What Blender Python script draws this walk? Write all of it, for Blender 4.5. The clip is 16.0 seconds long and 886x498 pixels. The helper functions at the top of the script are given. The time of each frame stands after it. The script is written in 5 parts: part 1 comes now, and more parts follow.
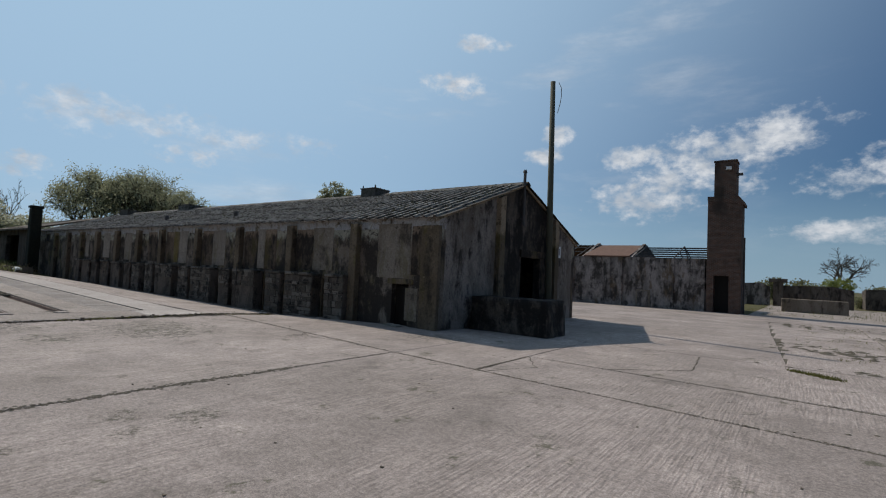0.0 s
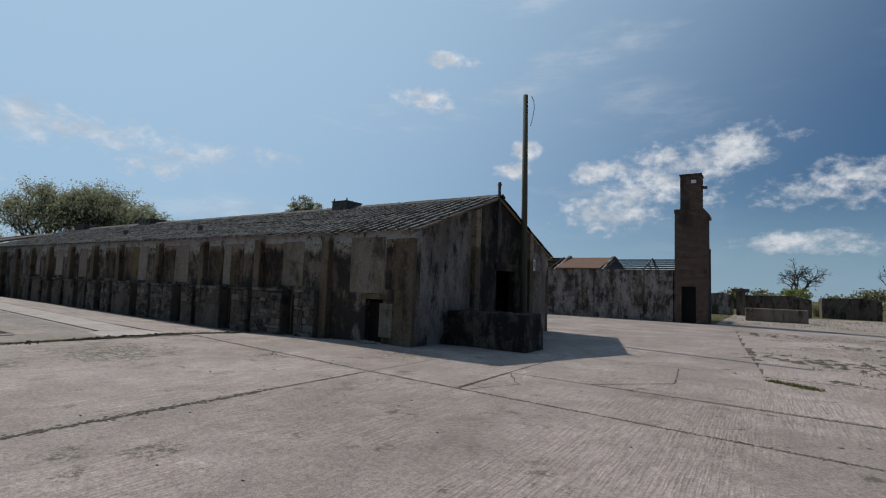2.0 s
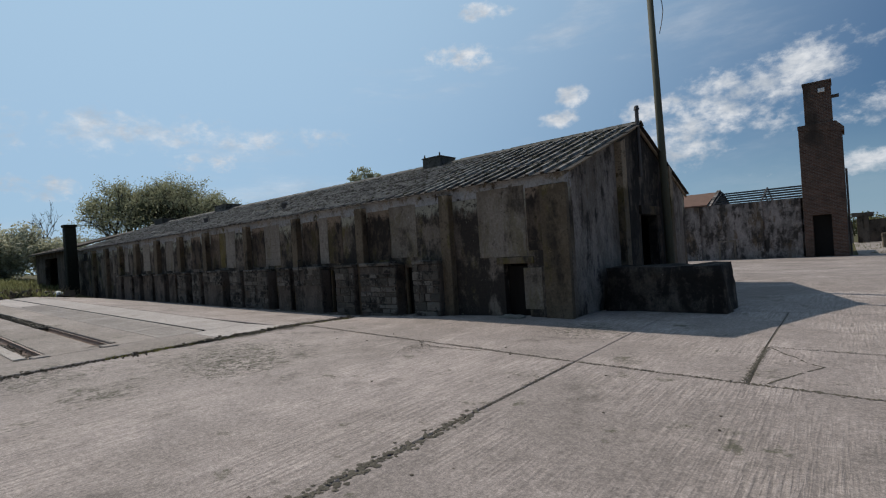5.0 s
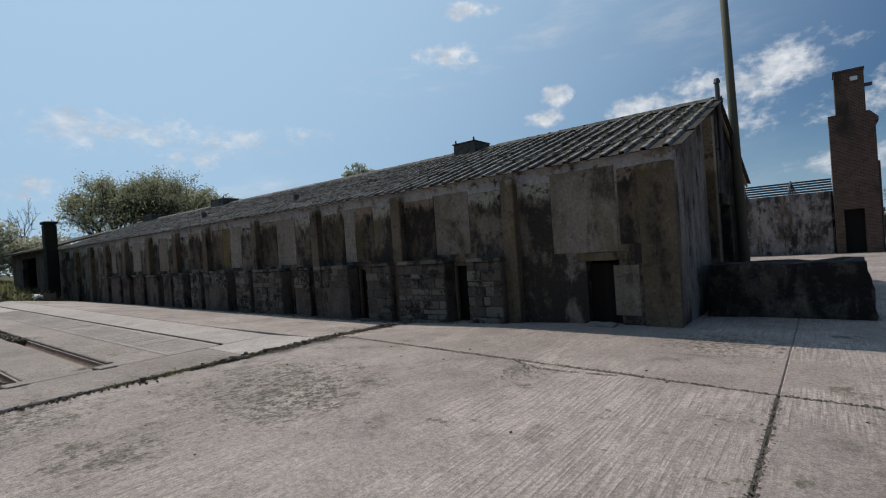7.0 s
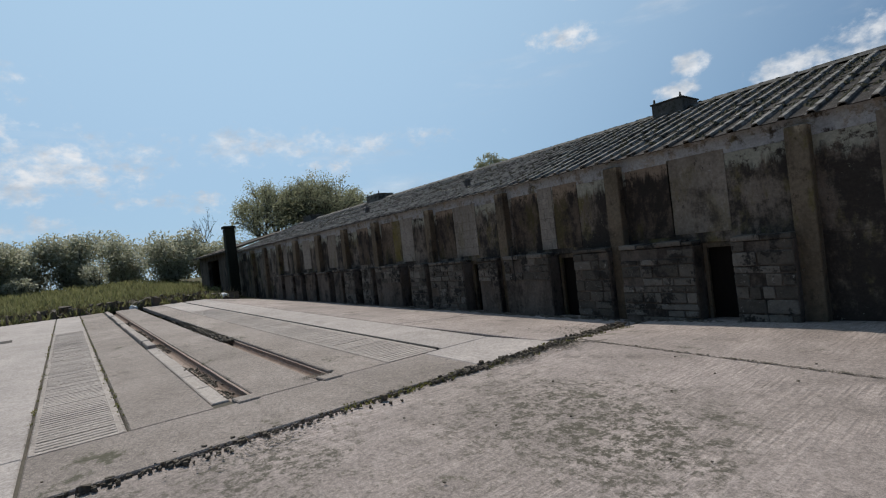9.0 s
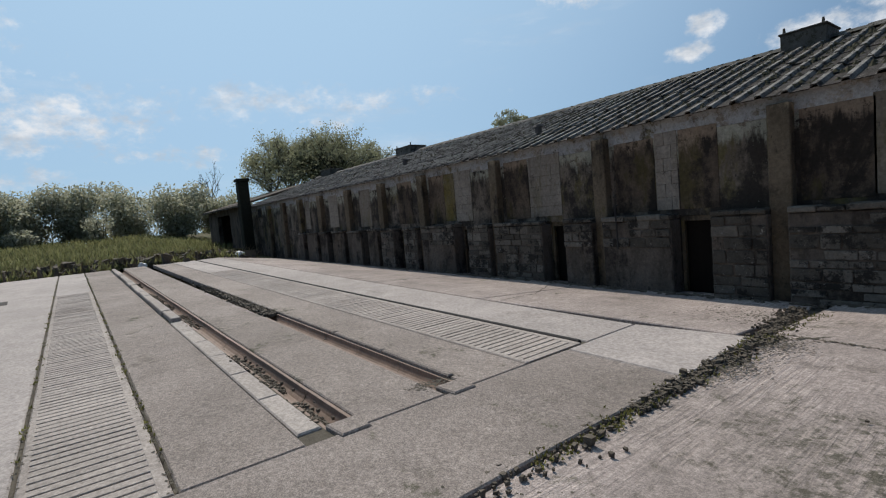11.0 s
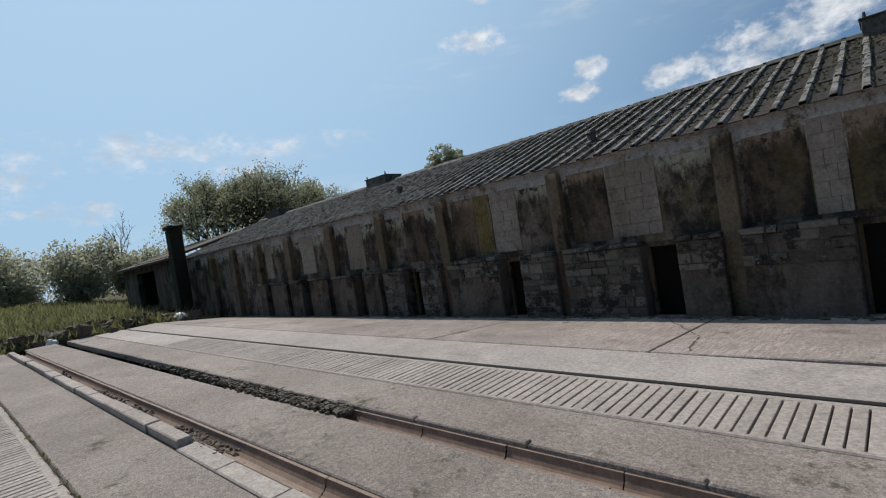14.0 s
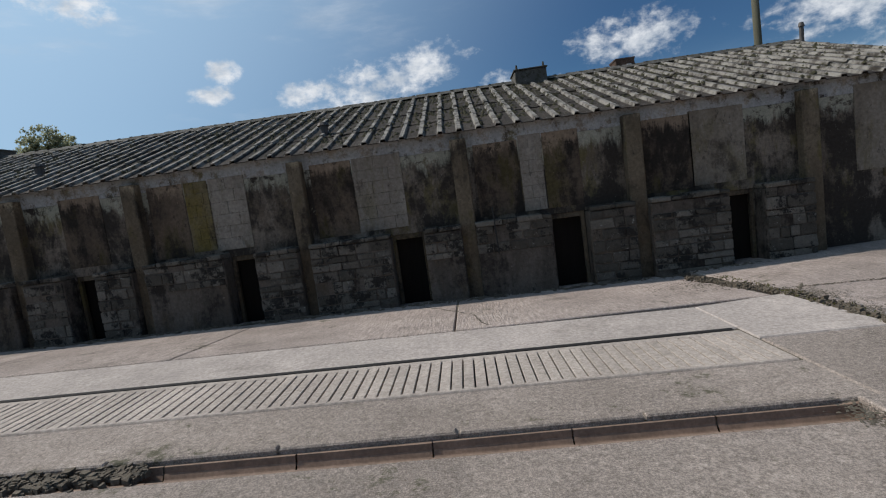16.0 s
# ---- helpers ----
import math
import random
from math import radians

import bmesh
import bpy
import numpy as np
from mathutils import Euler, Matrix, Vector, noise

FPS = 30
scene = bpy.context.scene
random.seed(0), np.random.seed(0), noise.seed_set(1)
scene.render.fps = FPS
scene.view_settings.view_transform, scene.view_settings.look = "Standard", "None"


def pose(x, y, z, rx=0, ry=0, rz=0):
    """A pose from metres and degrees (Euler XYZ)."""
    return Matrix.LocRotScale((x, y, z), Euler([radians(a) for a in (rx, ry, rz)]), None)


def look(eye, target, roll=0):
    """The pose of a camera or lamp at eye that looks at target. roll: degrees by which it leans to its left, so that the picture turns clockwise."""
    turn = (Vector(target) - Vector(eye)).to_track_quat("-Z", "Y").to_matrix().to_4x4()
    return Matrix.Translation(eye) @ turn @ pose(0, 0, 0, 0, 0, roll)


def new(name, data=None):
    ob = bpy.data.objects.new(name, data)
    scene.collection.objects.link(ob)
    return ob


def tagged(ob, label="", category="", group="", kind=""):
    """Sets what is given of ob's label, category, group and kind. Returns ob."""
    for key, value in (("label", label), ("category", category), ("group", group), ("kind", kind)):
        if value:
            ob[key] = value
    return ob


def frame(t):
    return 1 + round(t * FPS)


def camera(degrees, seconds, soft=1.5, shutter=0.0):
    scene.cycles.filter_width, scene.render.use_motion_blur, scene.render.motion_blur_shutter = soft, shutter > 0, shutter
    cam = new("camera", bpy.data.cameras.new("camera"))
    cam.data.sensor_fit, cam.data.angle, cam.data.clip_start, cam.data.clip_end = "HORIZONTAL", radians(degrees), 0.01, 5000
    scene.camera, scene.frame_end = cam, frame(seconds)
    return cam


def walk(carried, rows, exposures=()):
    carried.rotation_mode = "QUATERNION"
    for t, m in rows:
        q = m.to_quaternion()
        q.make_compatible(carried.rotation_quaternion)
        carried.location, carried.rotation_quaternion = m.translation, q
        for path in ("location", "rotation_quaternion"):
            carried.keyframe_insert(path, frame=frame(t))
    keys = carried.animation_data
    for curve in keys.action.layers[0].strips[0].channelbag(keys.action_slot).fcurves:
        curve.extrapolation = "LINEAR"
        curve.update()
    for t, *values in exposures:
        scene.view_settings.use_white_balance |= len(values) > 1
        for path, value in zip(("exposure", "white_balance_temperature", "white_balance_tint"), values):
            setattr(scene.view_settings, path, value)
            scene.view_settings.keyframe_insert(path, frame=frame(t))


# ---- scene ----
cam = camera(84.2, 16.0, soft=1.15)
PATH = [
    (0, (-2.745, 0.380, 1.541), (-3.934, 1.985, 1.638), 2.75),
    (0.5, (-2.719, 0.335, 1.583), (-3.726, 2.062, 1.624), 2.49),
    (1, (-2.716, 0.333, 1.583), (-3.714, 2.066, 1.629), 1.92),
    (1.5, (-2.803, 0.376, 1.571), (-3.728, 2.147, 1.668), 1.80),
    (2, (-3.020, 0.555, 1.544), (-4.111, 2.224, 1.702), 2.08),
    (2.5, (-3.392, 0.738, 1.527), (-4.649, 2.292, 1.598), -1.27),
    (3, (-3.883, 0.861, 1.559), (-5.153, 2.405, 1.611), -1.56),
    (3.5, (-4.403, 1.036, 1.565), (-5.665, 2.584, 1.447), -2.41),
    (4, (-4.970, 1.141, 1.548), (-6.356, 2.583, 1.555), -2.89),
    (4.5, (-5.487, 1.246, 1.553), (-6.799, 2.756, 1.567), -3.46),
    (7, (-8.322, 1.850, 1.582), (-9.553, 3.426, 1.581), -3.92),
    (7.5, (-8.910, 1.910, 1.587), (-10.417, 3.221, 1.484), -3.08),
    (8, (-9.548, 1.835, 1.603), (-11.087, 3.112, 1.609), -2.80),
    (8.5, (-10.197, 1.831, 1.641), (-11.721, 3.126, 1.610), -3.36),
    (9, (-10.791, 1.867, 1.607), (-12.374, 3.091, 1.618), -6.30),
    (9.5, (-11.423, 1.883, 1.615), (-13.014, 3.094, 1.611), -7.21),
    (10, (-12.081, 1.906, 1.653), (-13.702, 3.072, 1.544), -5.83),
    (12.5, (-15.302, 1.869, 1.741), (-16.792, 3.190, 1.555), -1.87),
    (13, (-15.925, 1.840, 1.814), (-17.318, 3.262, 1.617), -2.02),
    (13.5, (-16.538, 1.783, 1.814), (-17.959, 3.174, 1.595), -3.04),
    (14, (-17.142, 1.595, 1.837), (-18.511, 3.052, 1.810), -8.95),
    (14.5, (-17.808, 1.521, 1.849), (-19.071, 3.068, 1.739), -8.60),
    (15, (-18.438, 1.402, 1.868), (-19.680, 2.963, 1.726), -8.84),
    (15.5, (-18.846, 1.390, 1.831), (-19.375, 3.307, 1.624), -6.99),
    (16, (-19.109, 1.395, 1.795), (-19.209, 3.383, 1.599), -7.73),
]
walk(cam, [(t, look(eye, target, roll)) for t, eye, target, roll in PATH],
     exposures=[(0.0, -0.34), (4.0, -0.29), (9.0, -0.17), (16.0, -0.11)])

# ---- light ----
SUN_TO = Vector((4.37, -1.19, -4.72)).normalized()
sun = new("sun", bpy.data.lights.new("sun", "SUN"))
sun.data.energy, sun.data.angle, sun.data.color = 4.0, radians(0.55), (1.0, 0.935, 0.85)
sun.matrix_world = look((0, 0, 60), Vector((0, 0, 60)) + SUN_TO)

world = bpy.data.worlds.new("sky")
scene.world = world
world.use_nodes = True
wn, wl = world.node_tree.nodes, world.node_tree.links
wn.clear()
sky = wn.new("ShaderNodeTexSky")
sky.sky_type, sky.sun_disc = "NISHITA", False
sky.sun_elevation, sky.sun_rotation = math.asin(-SUN_TO.z), math.atan2(-SUN_TO.x, -SUN_TO.y)
sky.air_density, sky.dust_density, sky.ozone_density = 1.1, 0.15, 2.6
SKY_STRENGTH = 0.062


def wmath(op, a, b=None, c=None):
    n = wn.new("ShaderNodeMath")
    n.operation = op
    for k, v in enumerate((a, b, c)):
        if v is None:
            continue
        if isinstance(v, (int, float)):
            n.inputs[k].default_value = v
        else:
            wl.new(v, n.inputs[k])
    return n.outputs[0]


def wramp(value, lo, hi):
    n = wn.new("ShaderNodeMapRange")
    n.interpolation_type = "SMOOTHSTEP"
    wl.new(value, n.inputs["Value"])
    n.inputs["From Min"].default_value, n.inputs["From Max"].default_value = lo, hi
    return n.outputs["Result"]


direction = wn.new("ShaderNodeTexCoord").outputs["Generated"]


def wnoise(scale, detail, stretch=(1, 1, 1), rough=0.6):
    m = wn.new("ShaderNodeMapping")
    m.inputs["Scale"].default_value = stretch
    wl.new(direction, m.inputs["Vector"])
    n = wn.new("ShaderNodeTexNoise")
    n.inputs["Scale"].default_value, n.inputs["Detail"].default_value = scale, detail
    n.inputs["Roughness"].default_value = rough
    wl.new(m.outputs["Vector"], n.inputs["Vector"])
    return n.outputs["Fac"]


def cloud(heading, width, height, edge=1.9):
    """A bank of cloud round one heading: half width and half height as angles in radians, ragged by noise."""
    h = Vector(heading).normalized()
    side = h.cross(Vector((0, 0, 1))).normalized()
    up = side.cross(h)
    acc = []
    for axis, size in ((side, width), (up, height)):
        d = wn.new("ShaderNodeVectorMath")
        d.operation = "DOT_PRODUCT"
        wl.new(direction, d.inputs[0])
        d.inputs[1].default_value = axis / size
        acc.append(wmath("MULTIPLY", d.outputs["Value"], d.outputs["Value"]))
    front = wn.new("ShaderNodeVectorMath")
    front.operation = "DOT_PRODUCT"
    wl.new(direction, front.inputs[0])
    front.inputs[1].default_value = h
    r = wmath("ADD", acc[0], acc[1])
    body = wmath("SUBTRACT", 1.0, r)
    body = wmath("ADD", body, wmath("MULTIPLY", wmath("SUBTRACT", puff, 0.5), 4.2))
    body = wmath("ADD", body, wmath("MULTIPLY", wmath("SUBTRACT", curl, 0.5), 3.0))
    return wmath("MULTIPLY", wramp(body, 0.0, edge), wmath("GREATER_THAN", front.outputs["Value"], 0.5))


puff = wnoise(13.0, 8.0, (1, 1, 1.7), 0.58)
curl = wnoise(46.0, 6.0, (1, 1, 1.4), 0.6)
CLOUDS = [((-0.539, 0.761, 0.362), 0.072, 0.024), ((-0.493, 0.755, 0.432), 0.045, 0.014), ((-0.181, 0.963, 0.200), 0.105, 0.05),
          ((-0.042, 0.964, 0.264), 0.075, 0.032), ((-0.120, 0.963, 0.245), 0.09, 0.034), ((-0.237, 0.959, 0.160), 0.10, 0.035),
          ((-0.247, 0.941, 0.230), 0.08, 0.022), ((-0.386, 0.881, 0.275), 0.028, 0.018), ((-0.411, 0.880, 0.239), 0.036, 0.014),
          ((0.095, 0.979, 0.185), 0.095, 0.032), ((0.040, 0.962, 0.269), 0.035, 0.008), ((0.058, 0.994, 0.095), 0.12, 0.018),
          ((-0.887, 0.422, 0.189), 0.052, 0.019), ((-0.969, 0.207, 0.138), 0.05, 0.018), ((-0.982, 0.119, 0.144), 0.06, 0.015),
          ((-0.940, -0.107, 0.324), 0.08, 0.05), ((-0.979, -0.055, 0.196), 0.11, 0.045), ((-0.981, 0.074, 0.182), 0.06, 0.03),
          ((-0.973, 0.183, 0.141), 0.05, 0.015), ((-0.994, -0.041, 0.105), 0.06, 0.015), ((-0.99, -0.25, 0.25), 0.2, 0.07),
          ((0.615, 0.759, 0.212), 0.12, 0.06), ((0.339, 0.911, 0.237), 0.10, 0.038), ((0.684, 0.717, 0.135), 0.16, 0.04),
          ((0.9, 0.3, 0.35), 0.3, 0.07), ((0.3, -0.9, 0.4), 0.3, 0.1)]
mask = None
for heading, cw, ch in CLOUDS:
    c = cloud(heading, cw * 1.2, ch * 1.25)
    mask = c if mask is None else wmath("MAXIMUM", mask, c)
# thin high veil, strongest towards the sun
toward = wn.new("ShaderNodeVectorMath")
toward.operation = "DOT_PRODUCT"
wl.new(direction, toward.inputs[0])
toward.inputs[1].default_value = -SUN_TO
veil = wramp(toward.outputs["Value"], 0.13, 1.0)
wisp = wmath("MULTIPLY", wramp(wnoise(2.4, 8.0, (1.0, 0.6, 4.0), 0.62), 0.52, 0.80), wmath("ADD", 0.06, wmath("MULTIPLY", veil, 0.75)))
band = cloud((-0.93, 0.33, 0.235), 0.36, 0.036, 2.2)
wisp = wmath("MAXIMUM", wisp, wmath("MULTIPLY", band, 0.85))
mask = wmath("MAXIMUM", mask, wisp)
# undersides greyer than tops
shade = wramp(wnoise(16.0, 4.0, (1, 1, 2.0)), 0.3, 0.7)
tint = wn.new("ShaderNodeMix")
tint.data_type = "RGBA"
wl.new(shade, tint.inputs["Factor"])
tint.inputs["A"].default_value, tint.inputs["B"].default_value = (8.6, 9.6, 10.9, 1), (14.6, 15.0, 15.6, 1)
both = wn.new("ShaderNodeMix")
both.data_type = "RGBA"
wl.new(mask, both.inputs["Factor"])
clear = wn.new("ShaderNodeMix")
clear.data_type, clear.blend_type = "RGBA", "MULTIPLY"
clear.inputs["Factor"].default_value = 1.0
wl.new(sky.outputs["Color"], clear.inputs["A"])
clear.inputs["B"].default_value = (0.44, 0.68, 0.92, 1)
up_z = wn.new("ShaderNodeSeparateXYZ")
wl.new(direction, up_z.inputs[0])
low = wn.new("ShaderNodeMix")
low.data_type = "RGBA"
wl.new(wmath("SUBTRACT", 0.75, wmath("MULTIPLY", wramp(up_z.outputs["Z"], -0.02, 0.22), 0.75)), low.inputs["Factor"])
wl.new(clear.outputs["Result"], low.inputs["A"])
low.inputs["B"].default_value = (5.6, 8.2, 10.8, 1)
bright = wn.new("ShaderNodeMix")
bright.data_type = "RGBA"
wl.new(wmath("MULTIPLY", veil, 0.9), bright.inputs["Factor"])
wl.new(low.outputs["Result"], bright.inputs["A"])
bright.inputs["B"].default_value = (8.2, 11.8, 15.4, 1)
wl.new(bright.outputs["Result"], both.inputs["A"])
wl.new(tint.outputs["Result"], both.inputs["B"])
back = wn.new("ShaderNodeBackground")
back.inputs["Strength"].default_value = SKY_STRENGTH
wl.new(both.outputs["Result"], back.inputs["Color"])
wl.new(back.outputs["Background"], wn.new("ShaderNodeOutputWorld").inputs["Surface"])


# ---- materials ----
class Nodes:
    """A small helper round one node material."""

    def __init__(self, name, rough=0.85, metallic=0.0, spec=0.3):
        self.mat = bpy.data.materials.new(name)
        self.mat.use_nodes = True
        self.n, self.l = self.mat.node_tree.nodes, self.mat.node_tree.links
        self.bsdf = self.n["Principled BSDF"]
        self.bsdf.inputs["Roughness"].default_value = rough
        self.bsdf.inputs["Metallic"].default_value = metallic
        self.bsdf.inputs["Specular IOR Level"].default_value = spec
        self.pos = self.n.new("ShaderNodeNewGeometry").outputs["Position"]

    def noise(self, scale, detail=4.0, stretch=(1, 1, 1), rough=0.6, shift=(0, 0, 0), distort=0.0):
        m = self.n.new("ShaderNodeMapping")
        m.inputs["Scale"].default_value, m.inputs["Location"].default_value = stretch, shift
        self.l.new(self.pos, m.inputs["Vector"])
        t = self.n.new("ShaderNodeTexNoise")
        t.inputs["Scale"].default_value, t.inputs["Detail"].default_value, t.inputs["Roughness"].default_value = scale, detail, rough
        t.inputs["Distortion"].default_value = distort
        self.l.new(m.outputs["Vector"], t.inputs["Vector"])
        return t.outputs["Fac"]

    def voronoi(self, scale, feature="F1", stretch=(1, 1, 1)):
        m = self.n.new("ShaderNodeMapping")
        m.inputs["Scale"].default_value = stretch
        self.l.new(self.pos, m.inputs["Vector"])
        t = self.n.new("ShaderNodeTexVoronoi")
        t.feature = feature
        t.inputs["Scale"].default_value = scale
        self.l.new(m.outputs["Vector"], t.inputs["Vector"])
        return t.outputs["Distance"]

    def axis(self, k):
        s = self.n.new("ShaderNodeSeparateXYZ")
        self.l.new(self.pos, s.inputs[0])
        return s.outputs[k]

    def put(self, socket, v):
        if hasattr(v, "is_linked"):
            self.l.new(v, socket)
        elif isinstance(v, tuple) and len(v) == 3:
            socket.default_value = (*v, 1)
        else:
            socket.default_value = v

    def op(self, kind, a, b=0.0):
        m = self.n.new("ShaderNodeMath")
        m.operation = kind
        self.put(m.inputs[0], a)
        self.put(m.inputs[1], b)
        return m.outputs[0]

    def ramp(self, v, lo, hi, a=0.0, b=1.0):
        m = self.n.new("ShaderNodeMapRange")
        m.interpolation_type = "SMOOTHSTEP"
        self.put(m.inputs["Value"], v)
        for key, val in (("From Min", lo), ("From Max", hi), ("To Min", a), ("To Max", b)):
            m.inputs[key].default_value = val
        return m.outputs["Result"]

    def mix(self, fac, a, b):
        m = self.n.new("ShaderNodeMix")
        m.data_type = "RGBA"
        self.put(m.inputs["Factor"], fac)
        self.put(m.inputs["A"], a)
        self.put(m.inputs["B"], b)
        return m.outputs["Result"]

    def random(self):
        return self.n.new("ShaderNodeObjectInfo").outputs["Random"]

    def island(self):
        return self.n.new("ShaderNodeNewGeometry").outputs["Random Per Island"]

    def value(self, colour, v, amount):
        """colour made lighter or darker by v (0 to 1, 0.5 is neutral)."""
        h = self.n.new("ShaderNodeHueSaturation")
        self.put(h.inputs["Color"], colour)
        self.put(h.inputs["Value"], self.ramp(v, 0.0, 1.0, 1.0 - amount, 1.0 + amount))
        return h.outputs["Color"]

    def done(self, colour, height=None, depth=0.01, strength=1.0, rough=None):
        self.put(self.bsdf.inputs["Base Color"], colour)
        if height is not None:
            b = self.n.new("ShaderNodeBump")
            b.inputs["Strength"].default_value, b.inputs["Distance"].default_value = strength, depth
            self.l.new(height, b.inputs["Height"])
            self.l.new(b.outputs["Normal"], self.bsdf.inputs["Normal"])
        if rough is not None:
            self.put(self.bsdf.inputs["Roughness"], rough)
        return self.mat


def concrete(name, light, dark, stain, brushed=0.0, speckle=0.5, moss=0.0, along=(1, 0.06, 1), spots=(), weeds=(1, 1, 1)):
    m = Nodes(name, 0.9, spec=0.25)
    light, dark, stain = (tuple(v * k for v, k in zip(c, (1.02, 0.965, 0.93))) for c in (light, dark, stain))
    big, mid, fine = m.noise(0.35, 5), m.noise(2.2, 6, rough=0.7), m.noise(26, 5, rough=0.75)
    col = m.mix(m.ramp(big, 0.3, 0.7), light, dark)
    col = m.value(col, mid, 0.22)
    col = m.value(col, m.random(), 0.06)
    col = m.mix(m.op("MULTIPLY", m.ramp(m.noise(0.9, 6, rough=0.72, shift=(4, 9, 0)), 0.56, 0.72), 0.65), col, stain)
    grit = m.ramp(m.noise(75, 3, rough=0.9, shift=(3, 3, 0)), 0.35, 0.65)
    col = m.value(col, grit, 0.30 * speckle)
    col = m.mix(m.op("MULTIPLY", m.ramp(m.noise(52, 2, rough=0.6, shift=(6, 1, 0)), 0.66, 0.70), 0.5 * speckle), col, tuple(min(1.7 * v, 0.7) for v in light))
    col = m.value(col, fine, 0.6)
    col = m.mix(m.op("MULTIPLY", m.ramp(m.noise(5.5, 8, rough=0.82, shift=(8, 3, 0)), 0.60, 0.66), 0.45), col, stain)
    height = m.op("ADD", m.op("MULTIPLY", fine, 0.5), m.op("MULTIPLY", grit, 0.35 * speckle))
    if brushed:
        lines = m.noise(36, 3, stretch=along, rough=0.6)
        where = m.ramp(m.noise(0.5, 3, shift=(7, 1, 0)), 0.38, 0.6)
        ridges = m.op("MULTIPLY", m.ramp(lines, 0.35, 0.65), where)
        height = m.op("ADD", height, m.op("MULTIPLY", ridges, brushed))
        col = m.value(col, m.op("ADD", 0.5, m.op("MULTIPLY", m.op("SUBTRACT", ridges, 0.25), 0.7)), 0.27 * brushed)
    if moss:
        growth = m.op("MULTIPLY", m.ramp(m.noise(1.4, 8, stretch=weeds, rough=0.8, shift=(2, 5, 0)), 0.66 - 0.1 * moss, 0.72 - 0.08 * moss), moss)
        col = m.mix(growth, col, (0.075, 0.072, 0.04))
    for sx, sy, sr in spots:
        d = m.n.new("ShaderNodeVectorMath")
        d.operation = "DISTANCE"
        m.l.new(m.pos, d.inputs[0])
        d.inputs[1].default_value = (sx, sy, 0.03)
        ragged = m.op("ADD", m.op("DIVIDE", d.outputs["Value"], sr), m.op("MULTIPLY", m.op("SUBTRACT", m.noise(4.5 / sr ** 0.5, 8, rough=0.85), 0.5), 4.5))
        col = m.mix(m.op("MULTIPLY", m.ramp(ragged, 1.15, 0.3, 0.0, 0.95), m.ramp(m.noise(13, 5, rough=0.8, shift=(1, 6, 0)), 0.44, 0.58)), col, (0.09, 0.08, 0.058))
    return m.done(col, height, 0.006, 0.9)


# old oil and moss marks on the yard: x, y, radius
SPOTS = [(-7.42, 2.87, 0.3), (-7.88, 2.38, 0.22), (-7.34, 2.23, 0.15), (-7.55, 1.45, 0.14), (-6.3, 0.87, 0.5), (-13.6, 5.2, 1.3), (-12.8, 4.9, 0.9), (-14.6, 3.0, 0.8), (-14.9, 1.6, 0.7), (-13.0, 3.2, 0.6), (-9.5, 9.2, 0.8)]
M_YARD = concrete("yard_concrete", (0.35, 0.308, 0.286), (0.265, 0.233, 0.212), (0.135, 0.12, 0.105), brushed=0.8, speckle=0.7, moss=0.75, spots=SPOTS)
M_BROKEN = concrete("broken_concrete", (0.34, 0.302, 0.275), (0.24, 0.212, 0.188), (0.085, 0.076, 0.058), brushed=0.3, moss=1.0, weeds=(0.35, 1.3, 1))
M_SLAB = concrete("smooth_slab", (0.42, 0.388, 0.365), (0.35, 0.323, 0.302), (0.24, 0.22, 0.20), speckle=0.2)
M_STRIP = concrete("aggregate_strip", (0.325, 0.288, 0.26), (0.243, 0.214, 0.19), (0.12, 0.105, 0.085), speckle=1.0, moss=0.85)
M_SLAT = concrete("slat_concrete", (0.385, 0.35, 0.318), (0.32, 0.29, 0.262), (0.2, 0.18, 0.16), speckle=0.3)
# dirt colour, darkened to carry the depth shade of slots and pits
M_PIT = concrete("pit_dirt_and_shade", (0.07, 0.062, 0.054), (0.045, 0.04, 0.036), (0.03, 0.028, 0.025))
M_SILT = concrete("slot_silt", (0.21, 0.195, 0.18), (0.15, 0.14, 0.125), (0.09, 0.085, 0.075))
M_PALE = concrete("pale_kerb", (0.42, 0.388, 0.355), (0.34, 0.31, 0.282), (0.25, 0.23, 0.2), speckle=0.3)


